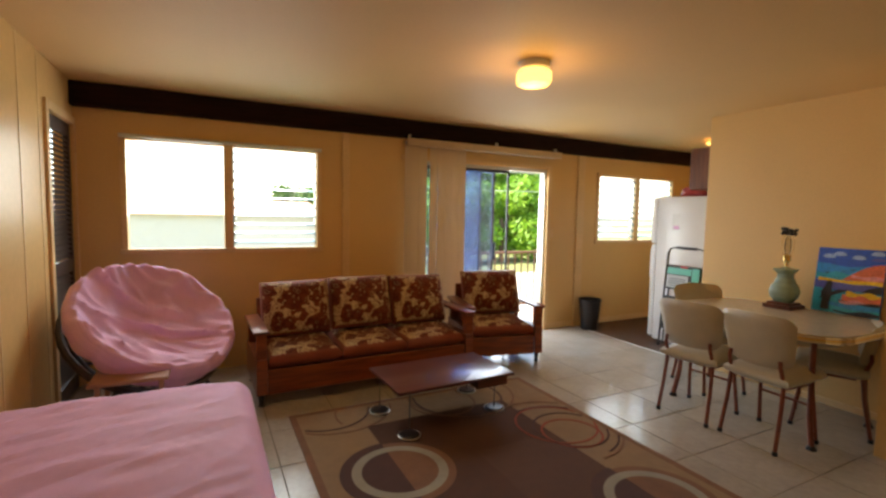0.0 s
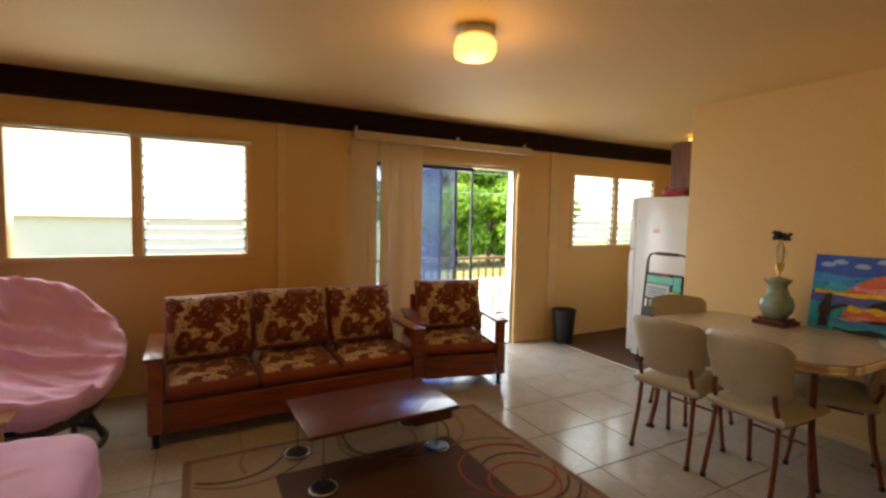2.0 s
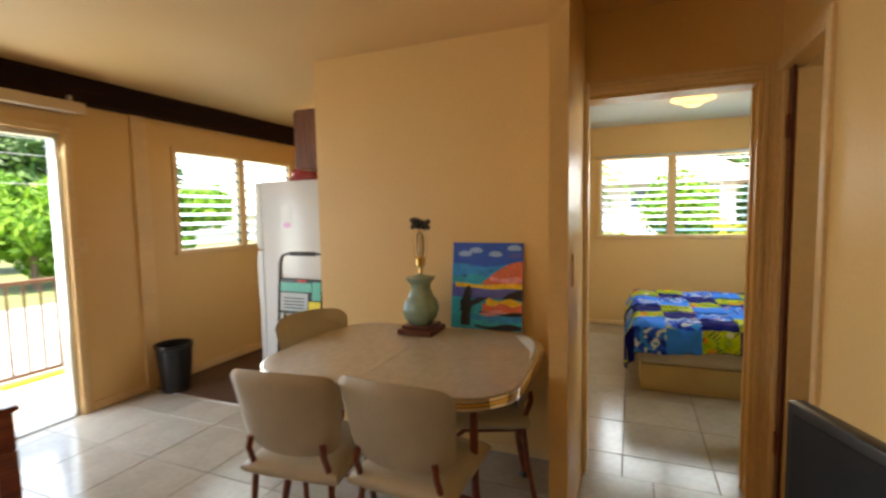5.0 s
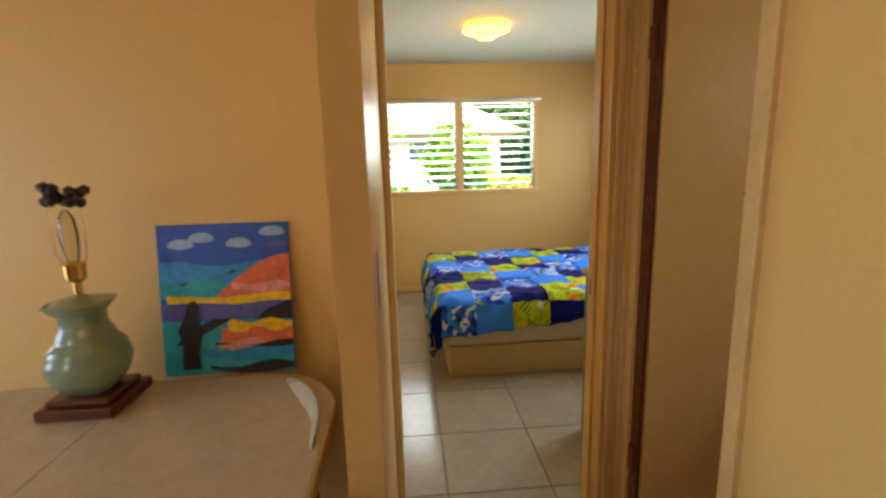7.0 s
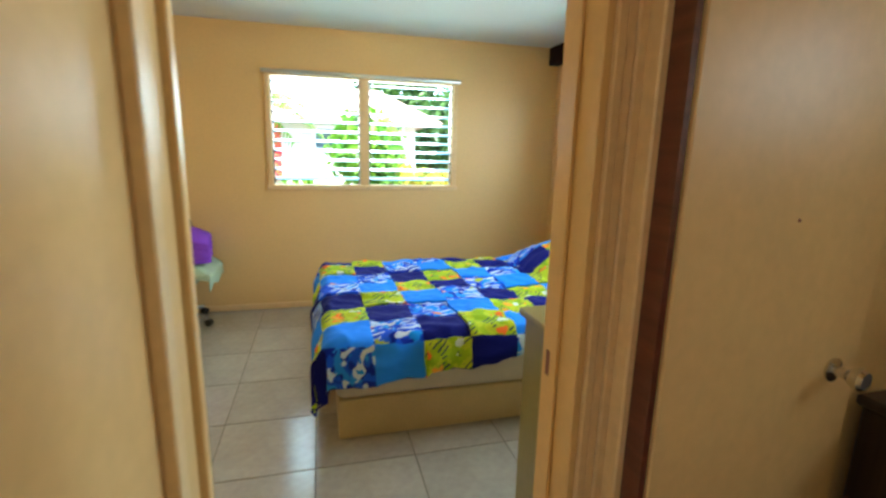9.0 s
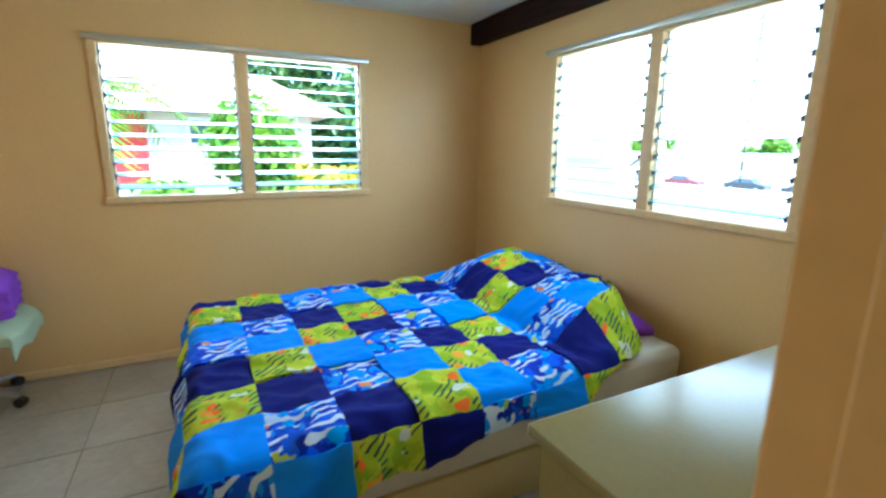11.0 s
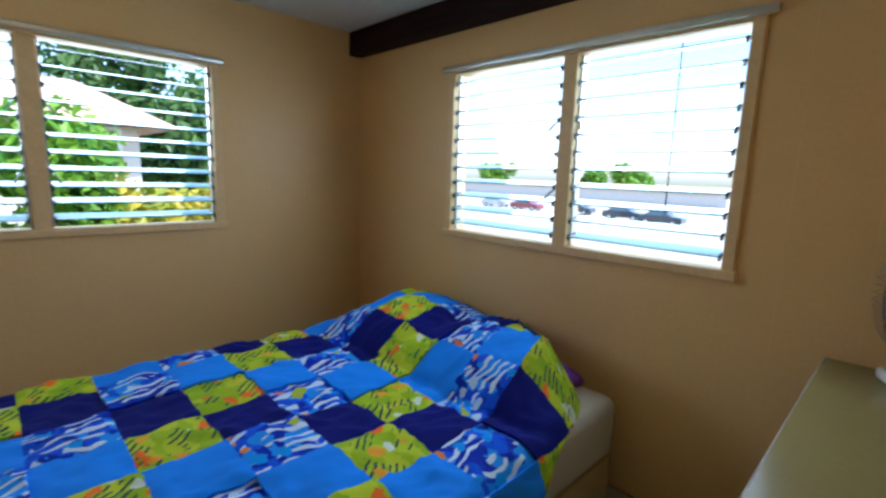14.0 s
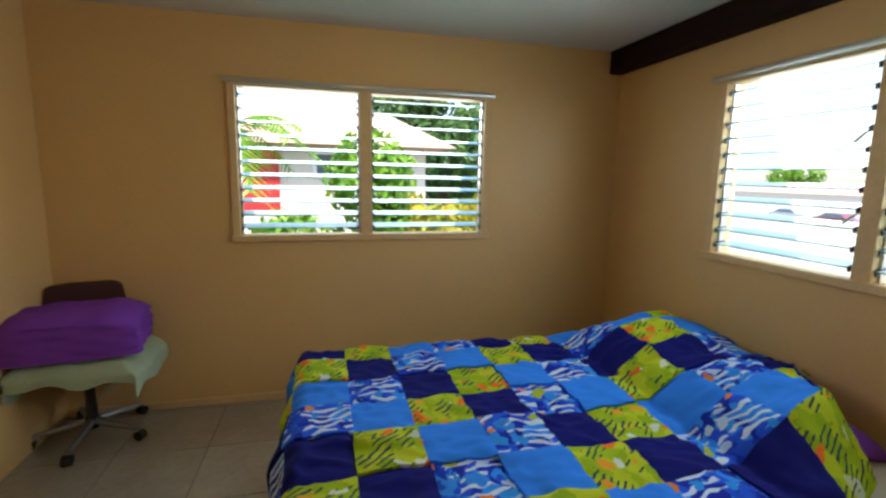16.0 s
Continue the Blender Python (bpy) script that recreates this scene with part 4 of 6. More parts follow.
def ceiling_lamp(name, x, y, drum, label, power):
    t = thing(name, label, "lamp", pose(x, y, CEIL_Z))
    part("canopy", lathe(bmesh.new(), [(0.0, -0.002), (0.1, -0.002), (0.1, -0.04), (0.09, -0.05), (0.0, -0.05)] if drum else [(0.0, -0.002), (0.085, -0.002), (0.085, -0.022), (0.06, -0.035), (0.0, -0.035)], 28), FRIDGE, t, "white metal canopy")
    if drum:
        bm = lathe(bmesh.new(), [(0.06, -0.05), (0.1, -0.056), (0.112, -0.066), (0.112, -0.12), (0.1, -0.14), (0.06, -0.151), (0.0, -0.153)], 8)
    else:
        bm = lathe(bmesh.new(), [(0.06, -0.03), (0.17, -0.036), (0.178, -0.044), (0.12, -0.068), (0.075, -0.078), (0.06, -0.1), (0.0, -0.108)], 28)
    part("glass_shade", bm, LAMP_GLOW, t, "lit amber glass shade", smooth=None if drum else 40)
    L = new("bulb", bpy.data.lights.new("bulb", "POINT"))
    L.parent, L.matrix_basis = t, pose(0, 0, -0.30 if drum else -0.22)
    L.data.energy, L.data.shadow_soft_size, L.data.color = power, 0.09, (1.0, 0.66, 0.3)
    return t


ceiling_lamp("ceiling_lamp", 2.68, 3.222, True, "lit amber glass ceiling lamp in the living room", 1.1)
ceiling_lamp("ceiling_lamp", 7.24, 1.24, False, "lit flat glass ceiling lamp in the bedroom", 0.4)
ceiling_lamp("ceiling_lamp", 6.42, 4.36, False, "lit flat glass ceiling lamp in the kitchen", 0.2)


# ---------------- dining corner ----------------
def rounded(x0, x1, y0, y1, cut, n=5):
    """A rectangle with broad soft corners."""
    out = []
    for cx, cy, a in ((x1 - cut, y1 - cut, 0), (x0 + cut, y1 - cut, 90), (x0 + cut, y0 + cut, 180), (x1 - cut, y0 + cut, 270)):
        for k in range(n + 1):
            q = radians(a + 90 * k / n)
            out.append((cx + cut * math.cos(q), cy + cut * math.sin(q)))
    return out


def dining_table():
    t = thing("dining_table", "speckled laminate dining table with ribbed metal edge", "table")
    x0, x1, y0, y1 = 4.10, 5.06, 2.12, 3.34
    for a, b in ((y0, 2.7485), (2.7515, y1)):
        o = [(x, y) for x, y in rounded(x0, x1, y0, y1, 0.24) if a - 1e-6 <= y <= b]
        o = [(x, y) for x, y in o] + ([(x0 + 0.0, b), (x1, b)] if a == y0 else [(x0, a), (x1, a)])
        cx, cy = sum(p[0] for p in o) / len(o), (a + b) / 2
        o.sort(key=lambda p: math.atan2(p[1] - cy, p[0] - cx))
        part("tabletop", prism(bmesh.new(), o, 0.712, 0.75), FORMICA, t)
    for i, z in enumerate((0.706, 0.721, 0.736)):
        o = [(x, y, z) for x, y in rounded(x0 - 0.003, x1 + 0.003, y0 - 0.003, y1 + 0.003, 0.243, 8)]
        part("edge_band", tube(bmesh.new(), o, 0.0085, 6, True), BRASS if i == 1 else CHROME, t, "ribbed metal edge band")
    part("apron", prism(bmesh.new(), rounded(x0 + 0.1, x1 - 0.1, y0 + 0.1, y1 - 0.1, 0.16), 0.65, 0.705), VINYL_SEAT, t)
    for x, sx in ((x0 + 0.13, -1), (x1 - 0.13, 1)):
        for y, sy in ((y0 + 0.16, -1), (y1 - 0.16, 1)):
            bm = tube(bmesh.new(), [(x, y, 0.70), (x, y, 0.45), (x + sx * 0.012, y + sy * 0.012, 0.2), (x + sx * 0.03, y + sy * 0.04, 0.02)], 0.017, 10)
            leg = part("leg", bm, BROWN_STEEL, t)
            part("foot", lathe(bmesh.new(), [(0.03, 0.0042), (0.03, 0.012), (0.018, 0.03), (0.0, 0.03)], 14, (x + sx * 0.03, y + sy * 0.04)), BLACK, leg)
    return t


dining_table()


def dining_chair(drop=0.0):
    """Local: seat faces +x, back at -x; origin on the floor under the seat."""
    c = thing("dining_chair", "beige vinyl dining chair with brown tubular steel legs", "chair", group="chairs round the dining table")
    bm = cushion(bmesh.new(), 0.41, 0.42, 0.085, puff=0.014, n=8)
    part("seat", bm, VINYL_SEAT, c, smooth=60, m=pose(0.0, 0, 0.455, 0, -2, 0))

    def back(u, v):
        e = abs(2 * u - 1)
        top = 0.868 - drop - 0.02 * e ** 2 - 0.035 * max(0, (e - 0.75) / 0.25) ** 2.5
        bot = 0.52 - 0.3 * drop + 0.02 * e ** 2 + 0.045 * max(0, (e - 0.7) / 0.3) ** 2.4
        z = bot + (top - bot) * v
        y = (u - 0.5) * (0.42 + 0.05 * v)
        return Vector((-0.20 - (z - 0.55) * 0.22 + 0.055 * (2 * u - 1) ** 2, y, z))

    def padded(u, v):
        """Front and back of one stuffed pad, as a closed roll."""
        s = 0.042 * (1 - (2 * abs(v - 0.5) - 0.0) ** 6) * (1 - abs(2 * u - 1) ** 10) * 0.5
        return back(u, v), s

    bm = bmesh.new()
    for side in (-1, 1):
        sheet(bm, lambda u, v: padded(u, v)[0] + Vector((side * (padded(u, v)[1] + 0.002), 0, 0)), 22, 14)
    bmesh.ops.holes_fill(bm, edges=[e for e in bm.edges if e.is_boundary], sides=0)
    bmesh.ops.bridge_loops(bm, edges=[e for e in bm.edges if e.is_boundary]) if any(e.is_boundary for e in bm.edges) else None
    part("backrest", bm, VINYL_SEAT, c, smooth=60)
    for s in (-1, 1):
        y = s * 0.155
        up = [(-0.205, y, 0.585), (-0.208, y * 1.04, 0.54), (-0.17, y * 1.07, 0.44), (-0.19, y * 1.1, 0.25), (-0.235, y * 1.15, 0.0165)]
        b = part("back_leg", tube(bmesh.new(), up, 0.0125, 8), BROWN_STEEL, c)
        part("foot", lathe(bmesh.new(), [(0.016, 0.0042), (0.016, 0.026), (0.011, 0.03)], 10, (-0.235, y * 1.15)), BLACK, b)
        fr = [(-0.14, y, 0.405), (0.10, y, 0.405), (0.145, y * 1.02, 0.37), (0.165, y * 1.1, 0.2), (0.19, y * 1.16, 0.0165)]
        f = part("front_leg", tube(bmesh.new(), fr, 0.0125, 8), BROWN_STEEL, c)
        part("foot", lathe(bmesh.new(), [(0.016, 0.0042), (0.016, 0.026), (0.011, 0.03)], 10, (0.19, y * 1.16)), BLACK, f)
    part("stretcher", tube(bmesh.new(), [(0.158, -0.165, 0.25), (0.158, 0.165, 0.25)], 0.008, 8), BROWN_STEEL, c)
    return c


chair = dining_chair()
chair.matrix_basis = pose(4.10, 2.93, 0, 0, 0, 6)
copy_thing(chair, pose(4.145, 2.462, 0, 0, 0, -3))
copy_thing(chair, pose(4.655, 3.22, 0, 0, 0, -110))
dining_chair(0.09).matrix_basis = pose(4.74, 2.40, 0, 0, 0, 112)


def table_lamp():
    t = thing("table_lamp", "celadon vase lamp without shade on a wooden plinth", "lamp", pose(4.93, 2.82, 0.7505))
    part("plinth", bx(box(-0.105, 0.105, -0.105, 0.105, 0.0, 0.032, bevel=0.005), -0.085, 0.085, -0.085, 0.085, 0.0325, 0.05, bevel=0.004), PLINTH, t, "dark red wooden plinth")

    def vase(u, v):
        prof = [(0.0, 0.062), (0.06, 0.085), (0.16, 0.108), (0.3, 0.118), (0.45, 0.108), (0.6, 0.078), (0.75, 0.06), (0.86, 0.062), (0.94, 0.085), (1.0, 0.10)]
        for (a, p), (b, q) in zip(prof, prof[1:]):
            if a <= v <= b:
                k = (v - a) / (b - a)
                r = p + (q - p) * (k * k * (3 - 2 * k))
                break
        ang = 2 * math.pi * u
        sq = 1 / max(abs(math.cos(ang)), abs(math.sin(ang))) ** 0.45
        return Vector((r * sq * 0.75 * math.cos(ang), r * sq * 0.75 * math.sin(ang), 0.051 + 0.265 * v))

    part("vase", sheet(bmesh.new(), vase, 40, 30, 0.006), CELADON, t, "pale green glazed vase", smooth=60)
    part("neck_cap", lathe(bmesh.new(), [(0.0, 0.302), (0.074, 0.304), (0.074, 0.314), (0.0, 0.336)], 24), CELADON, t)
    part("stem", rod(bmesh.new(), (0, 0, 0.336), (0, 0, 0.372), 0.011, seg=12), BRASS, t, "brass stem")
    part("socket", lathe(bmesh.new(), [(0.018, 0.372), (0.026, 0.38), (0.028, 0.42), (0.022, 0.428), (0.0, 0.43)], 18), BRASS, t, "brass lamp socket")
    part("bulb", lathe(bmesh.new(), [(0.014, 0.43), (0.02, 0.45), (0.024, 0.50), (0.02, 0.55), (0.006, 0.575), (0.0, 0.576)], 16), CLEAR, t, "unlit clear spiral bulb")
    for s in (-1, 1):
        part("harp", tube(bmesh.new(), [(0, s * 0.024, 0.40), (0, s * 0.04, 0.45), (0, s * 0.045, 0.53), (0, s * 0.03, 0.59), (0, 0, 0.60)], 0.0018, 6), BRASS, t, "thin wire harp")
    bm = bmesh.new()
    rnd = random.Random(4)
    for k in range(16):
        a, e = 2 * math.pi * k / 16 + rnd.random(), rnd.uniform(-0.2, 0.9)
        p = Vector((0, 0, 0.60))
        d = Vector((math.cos(a) * math.cos(e), math.sin(a) * math.cos(e), math.sin(e))) * rnd.uniform(0.035, 0.062)
        rod(bm, p, p + d, 0.012, 0.004, 6)
        bmesh.ops.create_icosphere(bm, subdivisions=1, radius=0.016, matrix=Matrix.Translation(p + d))
    part("finial", bm, BLACK, t, "dark flower-shaped finial")


table_lamp()


def painting():
    t = thing("canvas_painting", "bright sunset beach painting on canvas leaning against the wall", "painting", pose(5.083, 2.49, 0.7505, 0, 7, 0))
    W, H = 0.42, 0.50
    cols = {"deep_blue": (0.01, 0.09, 0.5), "mid_blue": (0.01, 0.26, 0.62), "teal": (0.01, 0.36, 0.5), "orange": (0.72, 0.16, 0.07), "yellow": (0.85, 0.55, 0.02), "black": (0.008, 0.006, 0.012), "cloud": (0.3, 0.45, 0.7), "pink": (0.75, 0.3, 0.3), "purple": (0.09, 0.1, 0.4)}
    M = {k: material("paint_" + k, c, 0.4, vary=0.3, scale=16, fine=60, bump=0.25) for k, c in cols.items()}
    part("canvas", box(0, 0.02, -W / 2, W / 2, 0, H, bevel=0.002), M["deep_blue"], t, "stretched canvas")
    lay = [0]

    def patch(name, outline, mat):
        """Flat brushed area; outline in 0..1 across (left to right) and up."""
        lay[0] += 1
        bm = bmesh.new()
        x = -0.0004 - 0.0002 * lay[0]
        vs = [bm.verts.new((x, W / 2 - u * W, v * H)) for u, v in outline]
        bm.faces.new(vs)
        part(name, bm, mat, t, smooth=None)

    def wavy(v0, v1, amp, f, ph, u0=0.0, u1=1.0, n=16):
        lo = [(u0 + (u1 - u0) * i / n, v0 + amp * math.sin(f * i / n + ph)) for i in range(n + 1)]
        hi = [(u0 + (u1 - u0) * i / n, v1 + amp * math.sin(f * i / n * 1.3 + ph + 1)) for i in range(n + 1)]
        return [(u, min(1, max(0, v))) for u, v in lo + hi[::-1]]

    patch("sky_band", wavy(0.52, 0.74, 0.02, 6, 0), M["mid_blue"])
    patch("sky_band", wavy(0.5, 0.62, 0.02, 7, 2, 0.0, 0.62), M["teal"])
    sun_arc = [(0.38, 0.52)] + [(0.42 + 0.58 * k / 10, 0.52 + 0.27 * math.sin(math.pi / 2 * k / 10)) for k in range(11)] + [(1.0, 0.52)]
    patch("sunset", sun_arc, M["orange"])
    patch("glow_band", wavy(0.47, 0.525, 0.012, 5, 1, 0.05, 1.0), M["yellow"])
    patch("sea_band", wavy(0.36, 0.47, 0.01, 6, 0), M["purple"])
    patch("sea_band", wavy(0.0, 0.36, 0.01, 5, 1), M["teal"])
    patch("headland", [(0.72, 0.36), (0.8, 0.42), (0.92, 0.46), (1.0, 0.48), (1.0, 0.35)], M["black"])
    patch("shine_band", wavy(0.26, 0.35, 0.015, 8, 0, 0.5, 1.0), M["yellow"])
    patch("shine_band", wavy(0.19, 0.29, 0.02, 9, 1, 0.45, 1.0), M["orange"])
    patch("shine_band", wavy(0.16, 0.22, 0.015, 6, 2, 0.42, 0.8), M["pink"])
    patch("shore_band", wavy(0.1, 0.17, 0.015, 6, 1, 0.2, 1.0), M["mid_blue"])
    patch("dark_wave", wavy(0.18, 0.20, 0.015, 5, 1, 0.4, 1.0), M["black"])
    patch("dark_wave", wavy(0.01, 0.06, 0.02, 5, 2, 0.35, 1.0), M["black"])
    for u, v in ((0.18, 0.86), (0.34, 0.9), (0.62, 0.86), (0.88, 0.93)):
        patch("cloud", [(u + 0.1 * math.cos(a), v + 0.035 * math.sin(a) * (1.3 if math.sin(a) > 0 else 0.6)) for a in [2 * math.pi * k / 14 for k in range(14)]], M["cloud"])
    patch("cloud", [(0.78, 0.84), (0.86, 0.88), (1.0, 0.875), (1.0, 0.845), (0.9, 0.83)], M["purple"])
    patch("sunset_band", wavy(0.55, 0.6, 0.012, 6, 1, 0.55, 1.0), M["pink"])
    for u, v in ((0.15, 0.6), (0.52, 0.67)):
        patch("dark_stroke", [(u, v), (u + 0.04, v + 0.02), (u + 0.07, v + 0.025), (u + 0.05, v)], M["black"])
    # dark upright mark and slanting board shape
    patch("dark_mark", [(0.14, 0.04), (0.15, 0.2), (0.12, 0.3), (0.18, 0.4), (0.2, 0.48), (0.26, 0.5), (0.29, 0.46), (0.28, 0.38), (0.3, 0.26), (0.27, 0.15), (0.28, 0.04)], M["black"])
    patch("dark_mark", [(0.1, 0.2), (0.2, 0.22), (0.45, 0.33), (0.55, 0.37), (0.4, 0.37), (0.2, 0.3)], M["black"])


painting()


def wall_switch():
    t = thing("light_switch", "cream light switch plate on the wall", "switch", pose(4.69, YN - 0.0005, 1.23))
    part("plate", box(-0.036, 0.036, -0.007, 0, -0.058, 0.058, bevel=0.003), TRIM, t)
    part("toggle", box(-0.006, 0.006, -0.018, -0.0072, -0.012, 0.012, bevel=0.002), TRIM, t)


wall_switch()


def waste_bin():
    t = thing("waste_bin", "tapered black plastic waste bin by the wall", "bin", pose(5.205, 5.20, 0.0045))
    part("bucket", lathe(bmesh.new(), [(0.105, 0.0), (0.135, 0.36), (0.142, 0.365), (0.142, 0.385), (0.132, 0.385), (0.102, 0.012), (0.0, 0.012)], 28), BLACK, t)
    part("rim", tube(bmesh.new(), [(0.138 * math.cos(a), 0.138 * math.sin(a), 0.386) for a in [2 * math.pi * k / 28 for k in range(28)]], 0.006, 6, True), BLACK, t)


waste_bin()


def television():
    t = thing("television", "black flat television on a low dark stand", "television", pose(3.73, 1.495, 0.0045, 0, 0, 201.5))
    # local x runs along the screen from the near-hall end; the screen faces local -y
    part("cabinet", box(0.02, 0.86, -0.02, 0.34, 0.05, 0.4, bevel=0.006), BLACK, t)
    part("casing", bx(box(0.0, 0.88, 0.1, 0.14, 0.46, 1.0, bevel=0.01, seg=2), 0.15, 0.73, 0.1405, 0.2, 0.52, 0.9, bevel=0.02), BLACK, t)
    part("screen", box(0.025, 0.855, 0.0965, 0.0995, 0.49, 0.975), SCREEN, t, "dark glossy screen")
    part("neck", box(0.38, 0.5, 0.105, 0.135, 0.42, 0.4595, bevel=0.004), BLACK, t)
    part("foot", box(0.24, 0.64, 0.02, 0.24, 0.4005, 0.42, bevel=0.006), BLACK, t)
    for x in (0.06, 0.8):
        for y in (0.02, 0.28):
            part("leg", box(x, x + 0.03, y, y + 0.03, 0.0, 0.0495), BLACK, t)


television()


def kitchen():
    f = thing("refrigerator", "tall white refrigerator with freezer on top", "refrigerator", pose(5.49, 3.72, 0.0035))
    part("body", box(0, 0.7, 0.0, 0.76, 0.03, 1.69, bevel=0.012, seg=2), FRIDGE, f)
    for z0, z1 in ((0.06, 1.14), (1.15, 1.685)):
        d = part("door", box(0.002, 0.698, 0.765, 0.825, z0, z1, bevel=0.014, seg=2), FRIDGE, f)
        part("handle", box(0.03, 0.055, 0.826, 0.86, z1 - 0.4 if z0 < 1 else z0 + 0.03, z1 - 0.05 if z0 < 1 else z0 + 0.3, bevel=0.008), FRIDGE, d)
    for x in (0.05, 0.62):
        for y in (0.05, 0.68):
            part("foot", rod(bmesh.new(), (x, y, 0), (x, y, 0.031), 0.02, seg=10), BLACK, f)
    n = thing("paper_note", "pale note pinned to the refrigerator side", "note", pose(5.4885, 4.225, 1.41))
    part("sheet", box(-0.0012, 0, -0.045, 0.05, -0.09, 0.09), FRIDGE, n)
    part("print_block", box(-0.0020, -0.0013, -0.032, 0.036, -0.08, -0.045), PINK, n, "faded pink print")
    b = thing("plastic_bag", "crumpled red bag on top of the refrigerator", "bag", pose(5.72, 4.12, 1.694))
    bm = bmesh.new()
    bmesh.ops.create_icosphere(bm, subdivisions=4, radius=1)
    for v in bm.verts:
        w = 1 + 0.28 * noise.noise(v.co * 2.1) + 0.12 * noise.noise(v.co * 5.3)
        v.co = Vector((v.co.x * 0.15 * w, v.co.y * 0.2 * w, max(0.0, v.co.z * 0.085 * w + 0.05)))
    part("bag_body", bm, material("red_plastic", (0.42, 0.05, 0.05), 0.4, vary=0.3, scale=20, bump=0.3), b, smooth=60)
    c = thing("wall_cabinet", "dark brown wooden wall cabinet above the refrigerator", "cabinet", pose(5.30, 3.668, 1.75))
    part("body", box(0, 0.95, 0, 0.29, 0.0, 0.42, bevel=0.006), CAB_WOOD, c)
    for x in (0.01, 0.48):
        d = part("door", box(x, x + 0.455, 0.2915, 0.31, 0.015, 0.405, bevel=0.004), CAB_WOOD, c)
        part("handle", box(x + 0.2, x + 0.25, 0.311, 0.325, 0.05, 0.06, bevel=0.003), CHROME, d)
    # step ladder leaning on the refrigerator
    s = thing("step_ladder", "folded steel step ladder with printed label board", "ladder", pose(5.395, 4.085, 0.0035, 0, 5, 0))
    hoop = [(0, -0.225, 0.02), (0, -0.225, 1.05), (0, -0.2, 1.11), (0, -0.15, 1.125), (0, 0.15, 1.125), (0, 0.2, 1.11), (0, 0.225, 1.05), (0, 0.225, 0.02)]
    part("frame", tube(bmesh.new(), hoop, 0.011, 8), RUST_STEEL, s)
    part("grip", tube(bmesh.new(), [(0, -0.12, 1.125), (0, 0.12, 1.125)], 0.017, 10), BLACK, s, "black foam grip")
    part("rear_frame", tube(bmesh.new(), [(0.035, -0.2, 0.02), (0.035, -0.2, 0.88), (0.035, 0.2, 0.88), (0.035, 0.2, 0.02)], 0.009, 8), RUST_STEEL, s)
    for z, w in ((0.42, 0.10), (0.2, 0.09)):
        part("step", box(-0.018, 0.03, -0.205, 0.205, z, z + w * 1.6, bevel=0.008), BLACK, s, "black ribbed tread")
    bd = part("label_board", box(-0.026, -0.012, -0.205, 0.205, 0.66, 0.93, bevel=0.012), BLACK, s, "top tread with printed label")
    G, Y, K = material("label_green", (0.1, 0.5, 0.38), 0.4), material("label_yellow", (0.8, 0.65, 0.02), 0.4), material("label_grey", (0.45, 0.5, 0.5), 0.4)
    for y0, y1, z0, z1, m in ((-0.1, 0.19, 0.83, 0.90, G), (-0.19, -0.11, 0.77, 0.91, G), (-0.19, -0.08, 0.67, 0.76, Y), (-0.07, 0.19, 0.68, 0.82, K), (-0.05, 0.03, 0.905, 0.925, material("label_red", (0.6, 0.03, 0.03), 0.4))):
        part("label_patch", box(-0.0275, -0.0262, y0, y1, z0, z1), m, bd)
    for z in (0.7, 0.725, 0.75, 0.775):
        part("print_bar", box(-0.0284, -0.0276, -0.04, 0.16, z, z + 0.008), BLACK, bd)
    for y in (-0.225, 0.225):
        part("foot", rod(bmesh.new(), (0, y, 0), (0, y, 0.03), 0.016, seg=10), BLACK, s)
    v = thing("bathroom_vanity", "dark brown low cabinet inside the bathroom", "cabinet")
    part("body", box(4.20, 5.12, -0.05, 0.36, 0.0045, 0.8, bevel=0.008), CLOSET, v)
    part("top", box(4.185, 5.13, -0.06, 0.37, 0.8005, 0.83, bevel=0.006), CLOSET, v)


kitchen()


# ---------------- bedroom ----------------
def bed():
    x0, x1, y0, y1 = 6.47, 7.97, -0.46, 1.64
    t = thing("double_bed", "double bed with tan base and white mattress", "bed")
    part("bed_base", box(x0, x1, y0, y1, 0.0045, 0.215, bevel=0.012, seg=2), BED_BASE, t)
    bm = bmesh.new()
    bx(bm, x0 - 0.01, x1 + 0.01, y0, y1 + 0.01, 0.2155, 0.5, bevel=0.05, seg=4)
    part("mattress", bm, WHITE_CLOTH, t, "quilted off-white mattress", smooth=60)
    for i, (x, a) in enumerate(((6.93, 3), (7.56, -5))):
        p = thing("pillow", "bed pillow under the quilt by the wall", "pillow", pose(x, -0.22, 0.572, 16, 0, a))
        part("pillow_case", cushion(bmesh.new(), 0.64, 0.42, 0.1, puff=0.035), PURPLE if i == 0 else SKYBLUE, p, smooth=60)


bed()


